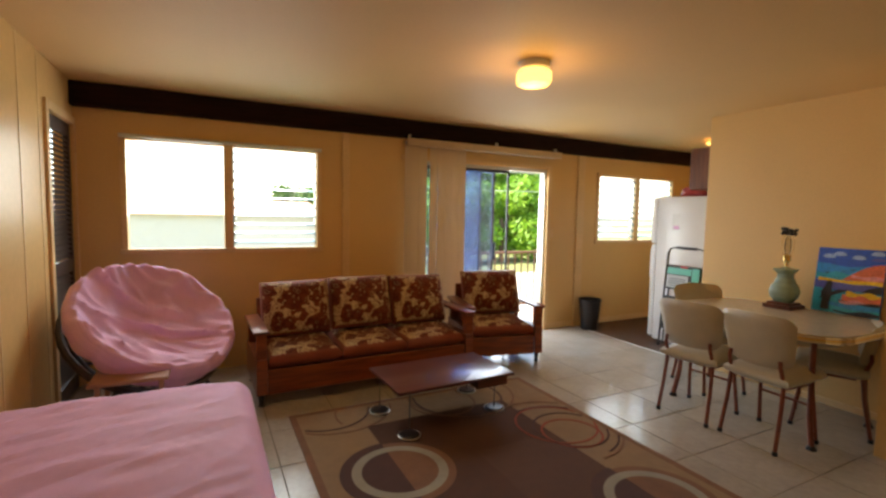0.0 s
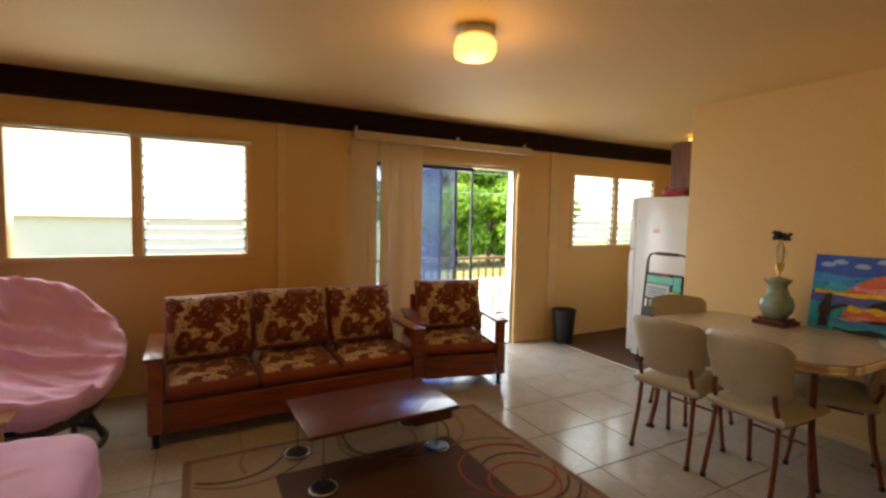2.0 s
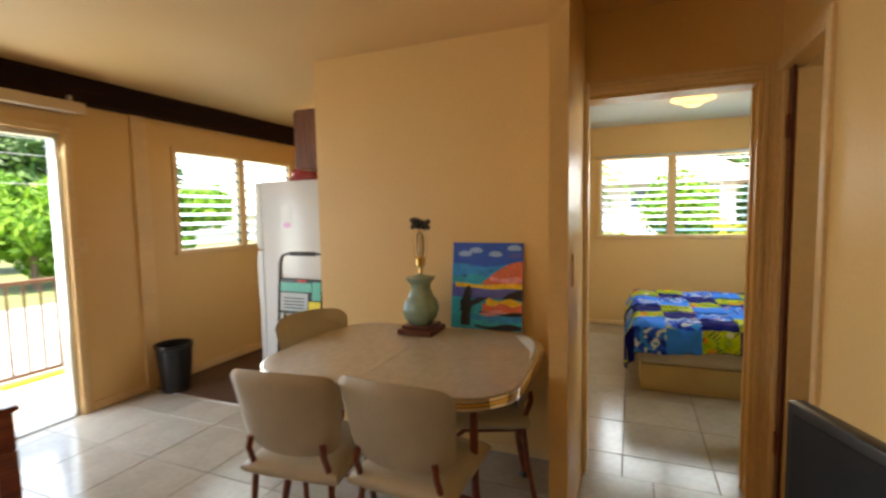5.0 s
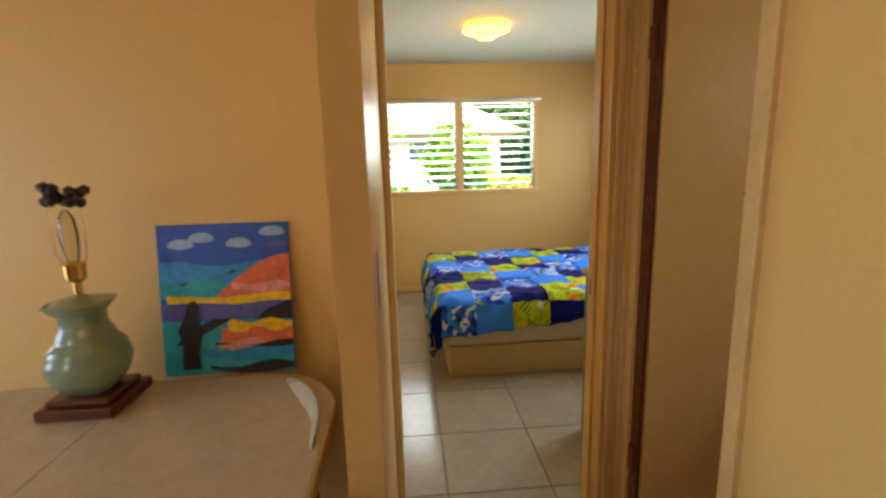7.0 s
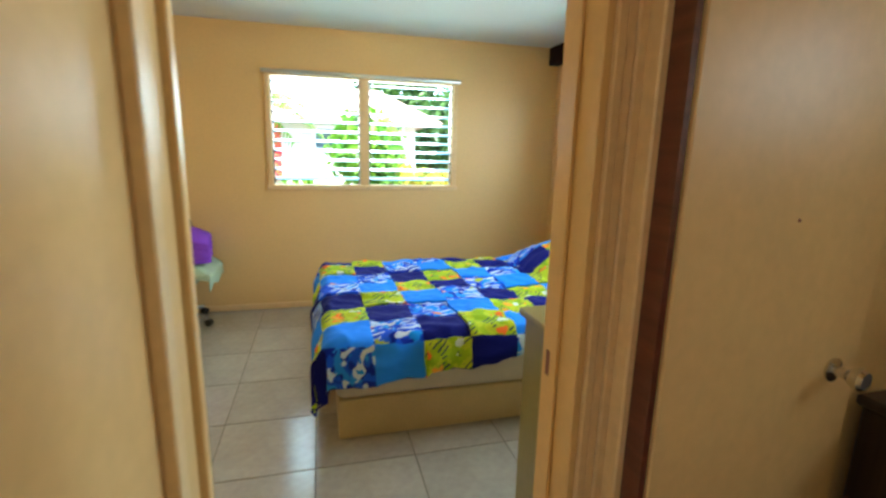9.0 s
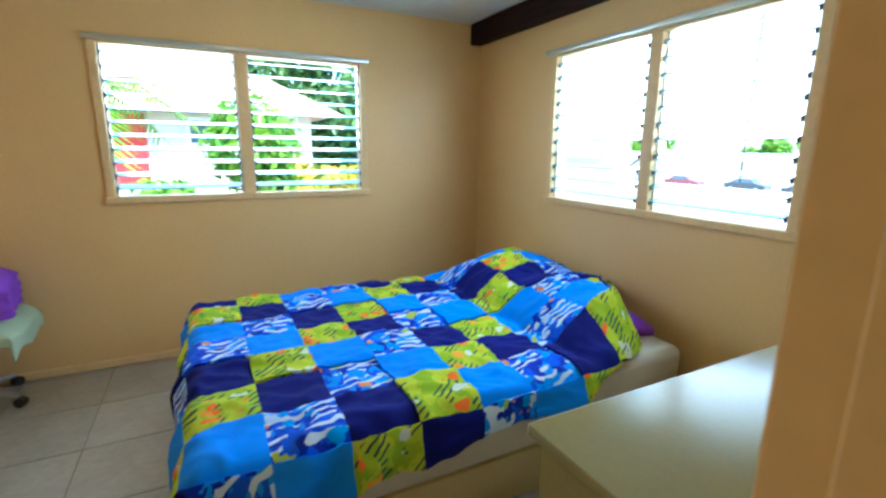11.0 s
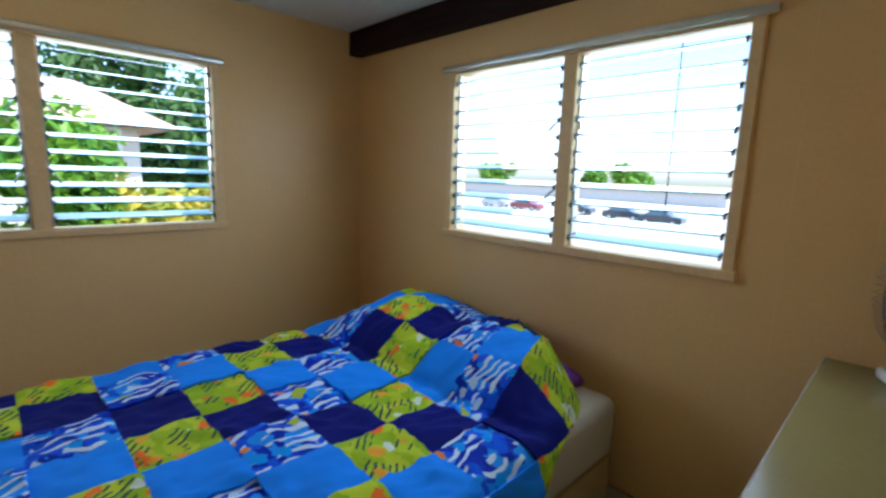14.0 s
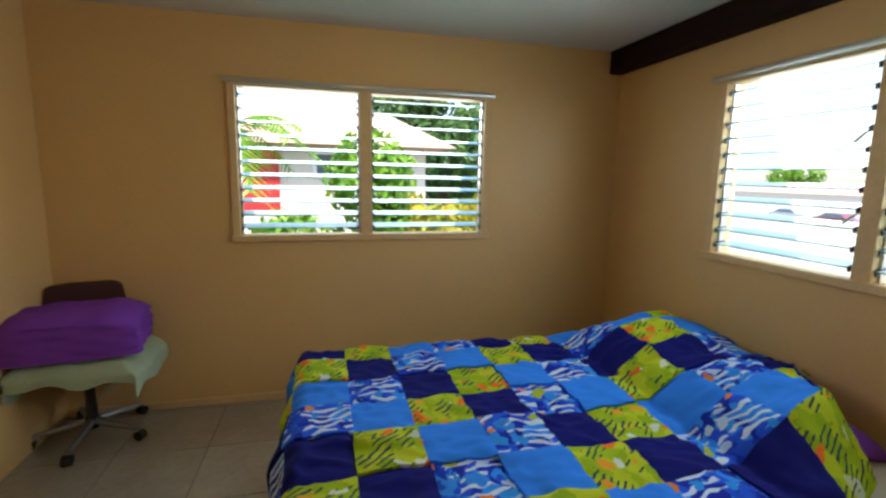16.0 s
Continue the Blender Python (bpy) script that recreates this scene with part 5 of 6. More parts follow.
def quilt():
    x0, x1, y0, y1, S = 6.455, 7.985, -0.5, 1.665, 0.241
    rows = ("GNPL", "LPNG", "PLGN", "NGLP")
    U0, U1, V0, V1 = x0 - 0.32, x1 + 0.26, y0 + 0.02, y1 + 0.33

    def reach(v):
        """How far the near side hangs over the edge along the bed."""
        k, h = min(1, max(0, (v - 0.45) / 1.1)), min(1, max(0, v / 0.35))
        return 0.052 + 0.11 * h * h * (3 - 2 * h) + 0.10 * k ** 1.6

    def upper(u):
        """Where the head end of the quilt stops, drawn back near the open side."""
        h = min(1, max(0, (7.1 - u) / 0.45))
        return V0 + 0.29 * h * h * (3 - 2 * h)

    def place(u, v):
        side = min(1, max(0, (v + 0.3) / 0.55))
        dx = max(0, x0 - u) - max(0, u - x1)
        dy = max(0, v - y1)
        x, y = min(max(u, x0), x1), min(v, y1)
        x += 0.16 * (1 - side) ** 2 * max(0, 1 - (x - x0) / 0.7)
        top = 0.548
        pil = max(0.0, 1 - ((v + 0.2) / 0.42) ** 2) if v > -0.2 else 1 - 0.5 * ((v + 0.2) / 0.3) ** 2
        edge = min(1, max(0, (u - x0 + 0.04) / 0.22)) * min(1, max(0, (x1 + 0.02 - u) / 0.3))
        dent = 1 - 0.28 * math.exp(-((u - 7.2) / 0.12) ** 2)
        z = top + 0.205 * pil ** 0.8 * edge * dent
        r = 0.05

        def fold(d):
            if d <= 0:
                return 0, 0
            a = min(d / r, math.pi / 2)
            return r * math.sin(a), r * (1 - math.cos(a)) + max(0, d - r * math.pi / 2)
        ax, az = fold(abs(dx))
        bxx, bz = fold(dy)
        x += -ax if dx > 0 else ax
        y += bxx
        z -= max(az, bz) + 0.3 * min(az, bz)
        hang = min(1, max(az, bz) / 0.12)
        if hang > 0:
            w = 0.016 * math.sin(17 * (u + v) + 2 * math.sin(5 * v)) * hang + 0.03 * hang
            if az > bz:
                x += -w if dx > 0 else w
            else:
                y += w + 0.025 * hang
        p = Vector((u * 3.1, v * 3.1, 0.7))
        z += 0.012 * noise.noise(p) + 0.007 * noise.noise(p * 3.3) + 0.011 * (1 - min(1, 4 * abs(noise.noise(Vector((u * 2 + v * 3, v * 1.6 - u * 5, 3)))))) 
        w1 = 1 - min(1, 4.5 * abs(noise.noise(Vector((u * 3.5 + v * 6.5, v * 3 - u * 9, 5)))))
        w2 = 1 - min(1, 4.5 * abs(noise.noise(Vector((u * 11 - v * 3, v * 5 + u * 2, 9)))))
        z += 0.008 * w1 + 0.006 * w2
        # shallow valley along the seams
        gu, gv = ((7.84 - u) / S) % 1, ((1.731 - v) / S) % 1
        s = min(gu, 1 - gu, gv, 1 - gv)
        z += 0.004 * min(1, s / 0.12) - 0.004
        return Vector((x, y, max(z, 0.03)))

    q = thing("patchwork_quilt", "rumpled blue and green patchwork quilt spread over the bed", "quilt", pose(0.012, -0.022, 0))
    cloth = {"N": (NAVY, "plain navy patch"), "L": (SKYBLUE, "plain bright blue patch"), "P": (BLUE_PRINT, "blue and white printed patch"), "G": (GREEN_PRINT, "green leaf printed patch")}
    for a in range(math.floor((7.84 - U1) / S), math.floor((7.84 - U0) / S) + 1):
        for b in range(math.floor((1.731 - V1) / S), math.floor((1.731 - V0) / S) + 1):
            ua, ub = max(U0, 7.84 - (a + 1) * S), min(U1, 7.84 - a * S)
            va, vb = max(V0, 1.731 - (b + 1) * S), min(V1, 1.731 - b * S)
            if ub - ua < 0.01 or vb - va < 0.01:
                continue
            if ub < x0 - reach(vb) + 0.01:
                continue

            if vb < upper(ub) + 0.01:
                continue

            def cut(s, t):
                vl = max(va, min(vb - 0.006, upper(ua + (ub - ua) * s)))
                v = vl + (vb - vl) * t
                lo = max(ua, min(ub - 0.006, x0 - reach(v)))
                return place(lo + (ub - lo) * s, v)

            bm = sheet(bmesh.new(), cut, 16, 16, 0.012)
            m, label = cloth[rows[a % 4][b % 4]]
            part("patch", bm, m, q, label, smooth=60)
    hem = bmesh.new()
    W0 = upper(x0)
    rim = [(7.3 - (7.3 - x0) * k / 24, upper(7.3 - (7.3 - x0) * k / 24)) for k in range(24)] + [(x0 - reach(W0 + (V1 - W0) * k / 60), W0 + (V1 - W0) * k / 60) for k in range(61)] + [(x0 - reach(V1) + (U1 - x0 + reach(V1)) * k / 50, V1) for k in range(51)] + [(U1, V1 - (V1 - V0) * k / 60) for k in range(61)]
    tube(hem, [place(u, v) for u, v in rim], 0.006, 5)
    part("hem", hem, NAVY, q, "dark navy binding")


quilt()


def dresser():
    x0, x1, y0, y1, z = XD + 0.135, 5.797, -0.50, 1.02, 0.885
    t = thing("dresser", "long cream laminate chest of drawers", "dresser")
    part("body", box(x0, x1 - 0.03, y0 + 0.01, y1 - 0.012, 0.0045, z - 0.028, bevel=0.004), DRESSER, t)
    part("top", box(x0, x1, y0, y1, z - 0.0275, z, bevel=0.004, seg=2), DRESSER, t)
    part("edge_strip", box(x1 + 0.0003, x1 + 0.003, y0 + 0.002, y1 - 0.002, z - 0.026, z - 0.003, bevel=0.0008), FRIDGE, t, "white plastic edge strip")
    for j in range(3):
        for i in range(4):
            a, b = 0.06 + i * 0.2, 0.06 + i * 0.2 + 0.19
            ya = y0 + 0.02 + j * 0.47
            d = part("drawer", box(x1 - 0.0295, x1 - 0.012, ya, ya + 0.455, a, b, bevel=0.004), DRESSER, t)
            part("handle", box(x1 - 0.0115, x1 + 0.006, ya + 0.19, ya + 0.27, (a + b) / 2, (a + b) / 2 + 0.012, bevel=0.003), BRASS, d)


dresser()


def desk_fan():
    t = thing("desk_fan", "white desk fan with clear blades and yellow hub", "fan", pose(5.58, -0.345, 0.8855, 0, 0, 25))
    base = part("base", box(-0.16, 0.055, -0.1, 0.1, 0.0, 0.036, bevel=0.012, seg=2), FRIDGE, t)
    part("control_panel", box(-0.045, 0.045, -0.07, 0.07, 0.0363, 0.041, bevel=0.002), BLACK, base, "dark control panel")
    for y in (-0.045, -0.015, 0.015, 0.045):
        part("button", box(-0.005, 0.02, y - 0.01, y + 0.01, 0.0412, 0.05, bevel=0.002), FRIDGE, base)
    part("neck", tube(bmesh.new(), [(-0.1, 0, 0.03), (-0.085, 0, 0.1), (-0.05, 0, 0.17), (-0.045, 0, 0.24)], 0.024, 12), FRIDGE, t)
    head = Matrix.Translation((0, 0, 0.29)) @ pose(0, 0, 0, 0, 84, 0) @ Matrix.Scale(1.1, 4)
    def at(bm):
        bm.transform(head)
        return bm
    part("motor_housing", at(lathe(bmesh.new(), [(0.0, -0.13), (0.04, -0.125), (0.055, -0.09), (0.055, -0.03), (0.045, -0.012), (0.0, -0.012)], 20)), FRIDGE, t)
    for k in range(3):
        a = 2 * math.pi * k / 3
        def bl(u, v, a=a):
            r, w = 0.035 + 0.125 * u, (v - 0.5) * (0.9 - 0.15 * u)
            return Vector((r * math.cos(a + w), r * math.sin(a + w), 0.02 + 0.03 * (v - 0.5)))
        part("blade", at(sheet(bmesh.new(), bl, 6, 6)), CLEAR, t, "clear plastic blade")
    grille = bmesh.new()
    for k in range(44):
        a = 2 * math.pi * k / 44
        pr = [(0.035, 0.058), (0.09, 0.066), (0.15, 0.055), (0.182, 0.022), (0.183, 0.005), (0.15, -0.03), (0.08, -0.045)]
        tube(grille, [(r * math.cos(a), r * math.sin(a), z) for r, z in pr], 0.0011, 4)
    part("grille", at(grille), ALU, t, "fine wire guard")
    part("guard_ring", at(tube(bmesh.new(), [(0.185 * math.cos(a), 0.185 * math.sin(a), 0.012) for a in [2 * math.pi * k / 40 for k in range(40)]], 0.003, 8, True)), RUST_STEEL, t)
    part("hub_badge", at(lathe(bmesh.new(), [(0.0, 0.055), (0.043, 0.058), (0.043, 0.068), (0.03, 0.074), (0.0, 0.075)], 24)), material("yellow_plastic", (0.85, 0.55, 0.02), 0.35), t, "round yellow hub cap")
    part("badge_bar", at(box(-0.006, 0.006, -0.018, 0.018, 0.0752, 0.0762)), BLACK, t)


desk_fan()


OXBLOOD = material("oxblood_upholstery", (0.06, 0.014, 0.012), 0.6, vary=0.2, fine=180, bump=0.2)


def office_chair():
    t = thing("office_chair", "swivel office chair heaped with folded cloth", "chair", pose(8.36, 2.86, 0.0045, 0, 0, 18))
    hub = part("base_hub", lathe(bmesh.new(), [(0.035, 0.06), (0.038, 0.11), (0.028, 0.13), (0.028, 0.2), (0.0, 0.2)], 16), BLACK, t)
    for k in range(5):
        a = 2 * math.pi * k / 5 + 0.3
        c, s = math.cos(a), math.sin(a)
        leg = part("base_arm", rod(bmesh.new(), (0.03 * c, 0.03 * s, 0.1), (0.27 * c, 0.27 * s, 0.07), 0.024, 0.015, 8), material("worn_grey_alloy", (0.32, 0.33, 0.35), 0.4, 0.7), t, "pale grey metal arm")
        part("caster", rod(bmesh.new(), (0.28 * c - 0.02 * s, 0.28 * s + 0.02 * c, 0.028), (0.28 * c + 0.02 * s, 0.28 * s - 0.02 * c, 0.028), 0.028, seg=14), BLACK, leg)
    part("gas_lift", rod(bmesh.new(), (0, 0, 0.2), (0, 0, 0.42), 0.026, seg=14), BLACK, t)
    part("seat", cushion(bmesh.new(), 0.46, 0.46, 0.08, m=Matrix.Translation((0, 0, 0.46)), puff=0.015), OXBLOOD, t, smooth=60)
    part("backrest", cushion(bmesh.new(), 0.07, 0.40, 0.36, m=Matrix.Translation((0.23, 0.0, 0.665)), puff=0.01), OXBLOOD, t, "dark red-brown backrest", smooth=60)
    part("back_post", tube(bmesh.new(), [(0.1, 0, 0.43), (0.26, 0, 0.45), (0.27, 0, 0.6)], 0.016, 8), BLACK, t)
    m = thing("green_cloth", "pale green cloth draped over the office chair", "cloth", pose(8.34, 2.83, 0.0))

    def drape(u, v):
        x, y = (u - 0.5) * 0.66, (v - 0.5) * 0.84
        ex, ey = max(0, abs(x) - 0.22), max(0, abs(y) - 0.24)
        e = max(ex, ey)
        z = 0.525 - 0.9 * e + 0.012 * noise.noise(Vector((x * 9, y * 9, 1))) + 0.014 * math.sin(20 * (x + y)) * min(1, e * 9)
        return Vector((max(-0.27, min(0.24, x * 0.98)), max(-0.31, min(0.27, y)), z))
    part("cloth", sheet(bmesh.new(), drape, 36, 40, 0.008), MINT, m, smooth=60)
    p = thing("folded_blanket", "folded purple fleece blanket lying on the green cloth", "blanket", pose(8.33, 2.87, 0.545, 0, 0, 8))
    bm = bmesh.new()
    bmesh.ops.create_cube(bm, size=1)
    bmesh.ops.subdivide_edges(bm, edges=bm.edges[:], cuts=14, use_grid_fill=True)
    for v in bm.verts:
        x, y, z = v.co
        q = 1 - 0.25 * (abs(2 * y) ** 6) * 0.5
        v.co = Vector((x * 0.44 * q + 0.012 * noise.noise(v.co * 6), y * 0.62 + 0.02 * noise.noise(v.co * 4), (z + 0.5) * (0.24 - 0.05 * (2 * x) ** 4 - 0.05 * abs(2 * y) ** 5) + 0.02 * noise.noise(Vector((x * 4, y * 5, 3))) * (z + 0.5)))
    part("blanket", bm, PURPLE, p, smooth=60)


office_chair()


# ---------------- outside ----------------
GROUND_Z = -3.0
GRASS = material("dry_grass", (0.14, 0.16, 0.05), 0.95, vary=0.4, scale=0.6, fine=9, bump=0.3)
ASPHALT = material("sunlit_asphalt", (0.3, 0.285, 0.255), 0.9, vary=0.2, scale=0.8, fine=20)
CONCRETE = material("pale_concrete", (0.42, 0.4, 0.36), 0.9, vary=0.15, scale=2, fine=30)
STUCCO = material("pale_stucco", (0.6, 0.56, 0.5), 0.9, vary=0.08, scale=1.5, fine=40)
ROOF = material("pinkish_roof_shingle", (0.45, 0.3, 0.24), 0.9, vary=0.2, scale=3, fine=30)
DARKGLASS = material("dark_window_glass", (0.08, 0.11, 0.14), 0.1, vary=0.2, bump=0)
REDPAINT = material("red_paint", (0.45, 0.02, 0.02), 0.6)
BARK = material("bark", (0.12, 0.08, 0.05), 0.95, vary=0.3, scale=20, bump=0.5)


def leaf_material(name, a, b):
    m = material(name, a, 0.5, vary=0.2, bump=0)
    n, l = m.node_tree.nodes, m.node_tree.links
    g, r = n.new("ShaderNodeNewGeometry"), n.new("ShaderNodeValToRGB")
    ramp_colors(r, [(0.0, a), (1.0, b)])
    l.new(g.outputs["Random Per Island"], r.inputs[0])
    p = n["Principled BSDF"]
    l.new(r.outputs[0], p.inputs["Base Color"])
    tr, mx = n.new("ShaderNodeBsdfTranslucent"), n.new("ShaderNodeMixShader")
    l.new(r.outputs[0], tr.inputs[0])
    mx.inputs[0].default_value = 0.4
    l.new(p.outputs[0], mx.inputs[1]), l.new(tr.outputs[0], mx.inputs[2]), l.new(mx.outputs[0], n["Material Output"].inputs[0])
    return m


LEAF_BRIGHT = leaf_material("bright_green_leaf", (0.07, 0.22, 0.012), (0.22, 0.38, 0.03))
LEAF_DARK = leaf_material("dark_green_leaf", (0.03, 0.09, 0.02), (0.10, 0.19, 0.04))
LEAF_YELLOW = leaf_material("yellow_green_leaf", (0.2, 0.26, 0.02), (0.55, 0.42, 0.03))


def leaves(blobs, count, size, seed):
    """Loose leaf blades spread through rounded clumps (x, y, z, radius)."""
    rg = np.random.default_rng(seed)
    b = np.array(blobs, float)
    w = b[:, 3] ** 2
    pick = rg.choice(len(b), count, p=w / w.sum())
    d = rg.normal(size=(count, 3))
    d /= np.linalg.norm(d, axis=1)[:, None]
    c = b[pick, :3] + d * (b[pick, 3] * rg.uniform(0.55, 1.05, count))[:, None]
    n = d + rg.normal(scale=0.6, size=(count, 3))
    n /= np.linalg.norm(n, axis=1)[:, None]
    t = np.cross(n, rg.normal(size=(count, 3)))
    t /= np.linalg.norm(t, axis=1)[:, None]
    s = np.cross(n, t)
    L = (size * rg.uniform(0.6, 1.4, count))[:, None]
    v = np.stack([c - t * L, c + s * L * 0.45 + n * L * 0.12, c + t * L, c - s * L * 0.45 + n * L * 0.12], 1).reshape(-1, 3)
    me = bpy.data.meshes.new("crown")
    me.from_pydata(v.tolist(), [], np.arange(count * 4).reshape(-1, 4).tolist())
    return me


def tree(label, x, y, height, spread, mat, seed, count=5000, size=0.16, name="tree", low=0.35):
    t = thing(name, label, "tree", pose(x, y, GROUND_Z))
    rg = random.Random(seed)
    blobs = []
    bm = tube(bmesh.new(), [(0, 0, 0), (0.05, 0.03, height * 0.3), (-0.04, 0.08, height * 0.6)], 0.03 * height, 8)
    for k in range(11):
        a, r = rg.uniform(0, 6.28), spread * rg.uniform(0.25, 0.8)
        z = height * rg.uniform(low, 0.92)
        blobs.append((r * math.cos(a), r * math.sin(a), z, spread * rg.uniform(0.28, 0.5)))
        rod(bm, (0, 0.05, height * rg.uniform(0.25, 0.5)), (r * 0.8 * math.cos(a), r * 0.8 * math.sin(a), z * 0.95), 0.012 * height, 0.004 * height, 6)
    part("trunk", bm, BARK, t)
    me = leaves(blobs, count, size, seed)
    me.materials.append(mat)
    ob = new("crown", me)
    ob.parent = t
    return t


def outdoors():
    tagged(new("ground", mesh_of("ground", bx(bmesh.new(), -900, 900, -900, 900, GROUND_Z - 1, GROUND_Z), GRASS)), "sunlit dry grass reaching the horizon", "ground", kind="structure")
    tagged(new("road", mesh_of("road", box(-80, 120, 17.0, 30.0, GROUND_Z, GROUND_Z + 0.03), CONCRETE)), "pale sunlit road below the balcony", "road", kind="structure")
    tagged(new("pavement", mesh_of("pavement", box(-80, 100, -95, -4, GROUND_Z, GROUND_Z + 0.02), ASPHALT)), "pale sunlit car park", "pavement", kind="structure")
    tagged(new("kerb", mesh_of("kerb", box(-80, 120, 16.7, 17.0, GROUND_Z, GROUND_Z + 0.14, bevel=0.03), material("yellow_kerb_paint", (0.6, 0.42, 0.03), 0.8))), "yellow painted road kerb", "kerb", kind="structure")
    tagged(new("facade_below", mesh_of("facade_below", box(XW - 0.12, XE + 0.12, YS - 0.12, YN + 0.12, GROUND_Z, -0.205), STUCCO)), "storey below the flat", "wall", kind="structure")
    # balcony
    tagged(new("balcony_slab", mesh_of("balcony_slab", box(-0.2, 7.6, YN + 0.1205, 6.68, -0.16, -0.03, bevel=0.01), CONCRETE)), "concrete balcony floor", "balcony", kind="structure")
    r = thing("balcony_railing", "brown metal balcony railing with upright bars", "railing", pose(0, 6.58, -0.03))
    part("top_rail", box(-0.1, 7.5, -0.03, 0.03, 0.90, 0.935, bevel=0.006), RAIL_STEEL, r)
    part("bottom_rail", box(-0.1, 7.5, -0.018, 0.018, 0.10, 0.13, bevel=0.004), RAIL_STEEL, r)
    me = mesh_of("baluster", box(-0.009, 0.009, -0.009, 0.009, 0.1305, 0.8995), RAIL_STEEL)
    for k in range(62):
        o = new("baluster", me)
        o.parent, o.matrix_basis = r, pose(0.0 + 0.122 * k, 0, 0)
    for x in (-0.08, 1.85, 3.75, 5.6, 7.46):
        part("post", box(x - 0.02, x + 0.02, -0.021, 0.021, 0.0, 0.8995), RAIL_STEEL, r)
    # greenery
    k = 0
    for x, y, hgt, sp, mat, n, sz in ((20, 37.0, 6.4, 4.2, LEAF_BRIGHT, 9000, 0.3), (26, 38.0, 6.9, 4.4, LEAF_BRIGHT, 9000, 0.3), (32, 39.0, 6.6, 4.4, LEAF_BRIGHT, 9000, 0.3), 
                                      (24.0, 52.0, 15.0, 6.0, LEAF_DARK, 8000, 0.42), (33.0, 50.0, 13.0, 6.0, LEAF_BRIGHT, 8000, 0.42), (39.0, 56.0, 15.0, 6.0, LEAF_DARK, 7000, 0.42),
                                      (12.0, 62.0, 7.0, 4.0, LEAF_DARK, 3500, 0.4),
                                      (29.0, -4.5, 9.4, 4.2, LEAF_DARK, 10000, 0.24), (25.0, -8.0, 8.4, 3.4, LEAF_DARK, 6000, 0.24), (12.8, -0.35, 4.8, 1.25, LEAF_YELLOW, 5500, 0.10), (12.5, 1.35, 5.0, 1.35, LEAF_BRIGHT, 5200, 0.10), (12.9, 0.6, 4.0, 1.2, LEAF_YELLOW, 3500, 0.09), (13.0, 2.9, 4.1, 1.1, LEAF_BRIGHT, 3200, 0.10),
                                      (52, -105.0, 7.0, 5.2, LEAF_BRIGHT, 3000, 0.5), (68, -112.0, 7.2, 5.0, LEAF_BRIGHT, 3000, 0.5), (95, -108.0, 7.2, 5.4, LEAF_BRIGHT, 3000, 0.5)):
        k += 1
        tree("broad leafy green tree" if hgt > 5 else "bushy bright green shrub tree", x, y, hgt, sp, mat, 10 + k, n, sz, low=0.12 if hgt < 5 else 0.3)
    # palm by the house
    pt = thing("palm_tree", "slender palm with drooping green fronds", "tree", pose(13.6, 2.95, GROUND_Z))
    part("trunk", tube(bmesh.new(), [(0, 0, 0), (0.1, 0.05, 2.4), (0.05, 0, 5.2)], 0.09, 8), BARK, pt)
    rg = random.Random(3)
    for j in range(15):
        a, e, L = 2 * math.pi * j / 15 + rg.random() * 0.3, rg.uniform(0.0, 0.9), rg.uniform(0.9, 1.4)
        bm = bmesh.new()
        spine = [Vector((L * q * math.cos(a), L * q * math.sin(a), 5.2 + L * (q * math.sin(e) - 0.75 * q * q))) for q in [i / 9 for i in range(10)]]
        tube(bm, spine, 0.010, 4)
        side = Vector((-math.sin(a), math.cos(a), 0))
        for p, q in zip(spine[1:], spine[2:]):
            for w in (0, 0.5):
                o = p.lerp(q, w)
                for s_ in (-1, 1):
                    tip = o + side * s_ * 0.3 + (q - p) * 1.1 + Vector((0, 0, -0.12))
                    vs = [bm.verts.new(v) for v in (o, o + (q - p) * 0.35, tip)]
                    bm.faces.new(vs)
        part("frond", bm, LEAF_BRIGHT, pt)
    # overhead wires
    line = thing("power_line", "thin pale power cables strung between two wooden poles", "power line", pose(0, 27.0, GROUND_Z + 0.03))
    for x in (-40, 128):
        part("pole", rod(bmesh.new(), (x, 0, 0), (x, 0, 9.6), 0.14, 0.1, 10), BARK, line)
    for z, dz in ((7.6, 0.5), (8.4, 0.3), (5.6, 2.6)):
        part("cable", tube(bmesh.new(), [(-40 + 12 * j, 0, z + dz * j / 14 - 0.5 * math.sin(math.pi * j / 14)) for j in range(15)], 0.012, 5), ALU, line)

    def house(label, x, y, w, d, h, rz, roof, wins, z=GROUND_Z, rise=1.6, red=False):
        """Gabled house; local front faces -x, ridge along y."""
        t = thing("house", label, "house", pose(x, y, z, 0, 0, rz))
        part("wall", box(-d / 2, d / 2, -w / 2, w / 2, 0, h), STUCCO, t)
        o, e = 0.6, 0.12
        bm = bmesh.new()
        v = [bm.verts.new(p) for p in ((-d / 2 - o, -w / 2 - o, h - 0.1), (d / 2 + o, -w / 2 - o, h - 0.1), (0, -w / 2 - o + (1.2 if roof == "hip" else 0), h + rise), (-d / 2 - o, w / 2 + o, h - 0.1), (d / 2 + o, w / 2 + o, h - 0.1), (0, w / 2 + o - (1.2 if roof == "hip" else 0), h + rise))]
        for f in ((0, 2, 5, 3), (1, 4, 5, 2), (0, 1, 2), (3, 5, 4), (0, 3, 4, 1)):
            bm.faces.new([v[i] for i in f])
        part("roof", bm, ROOF, t, smooth=None)
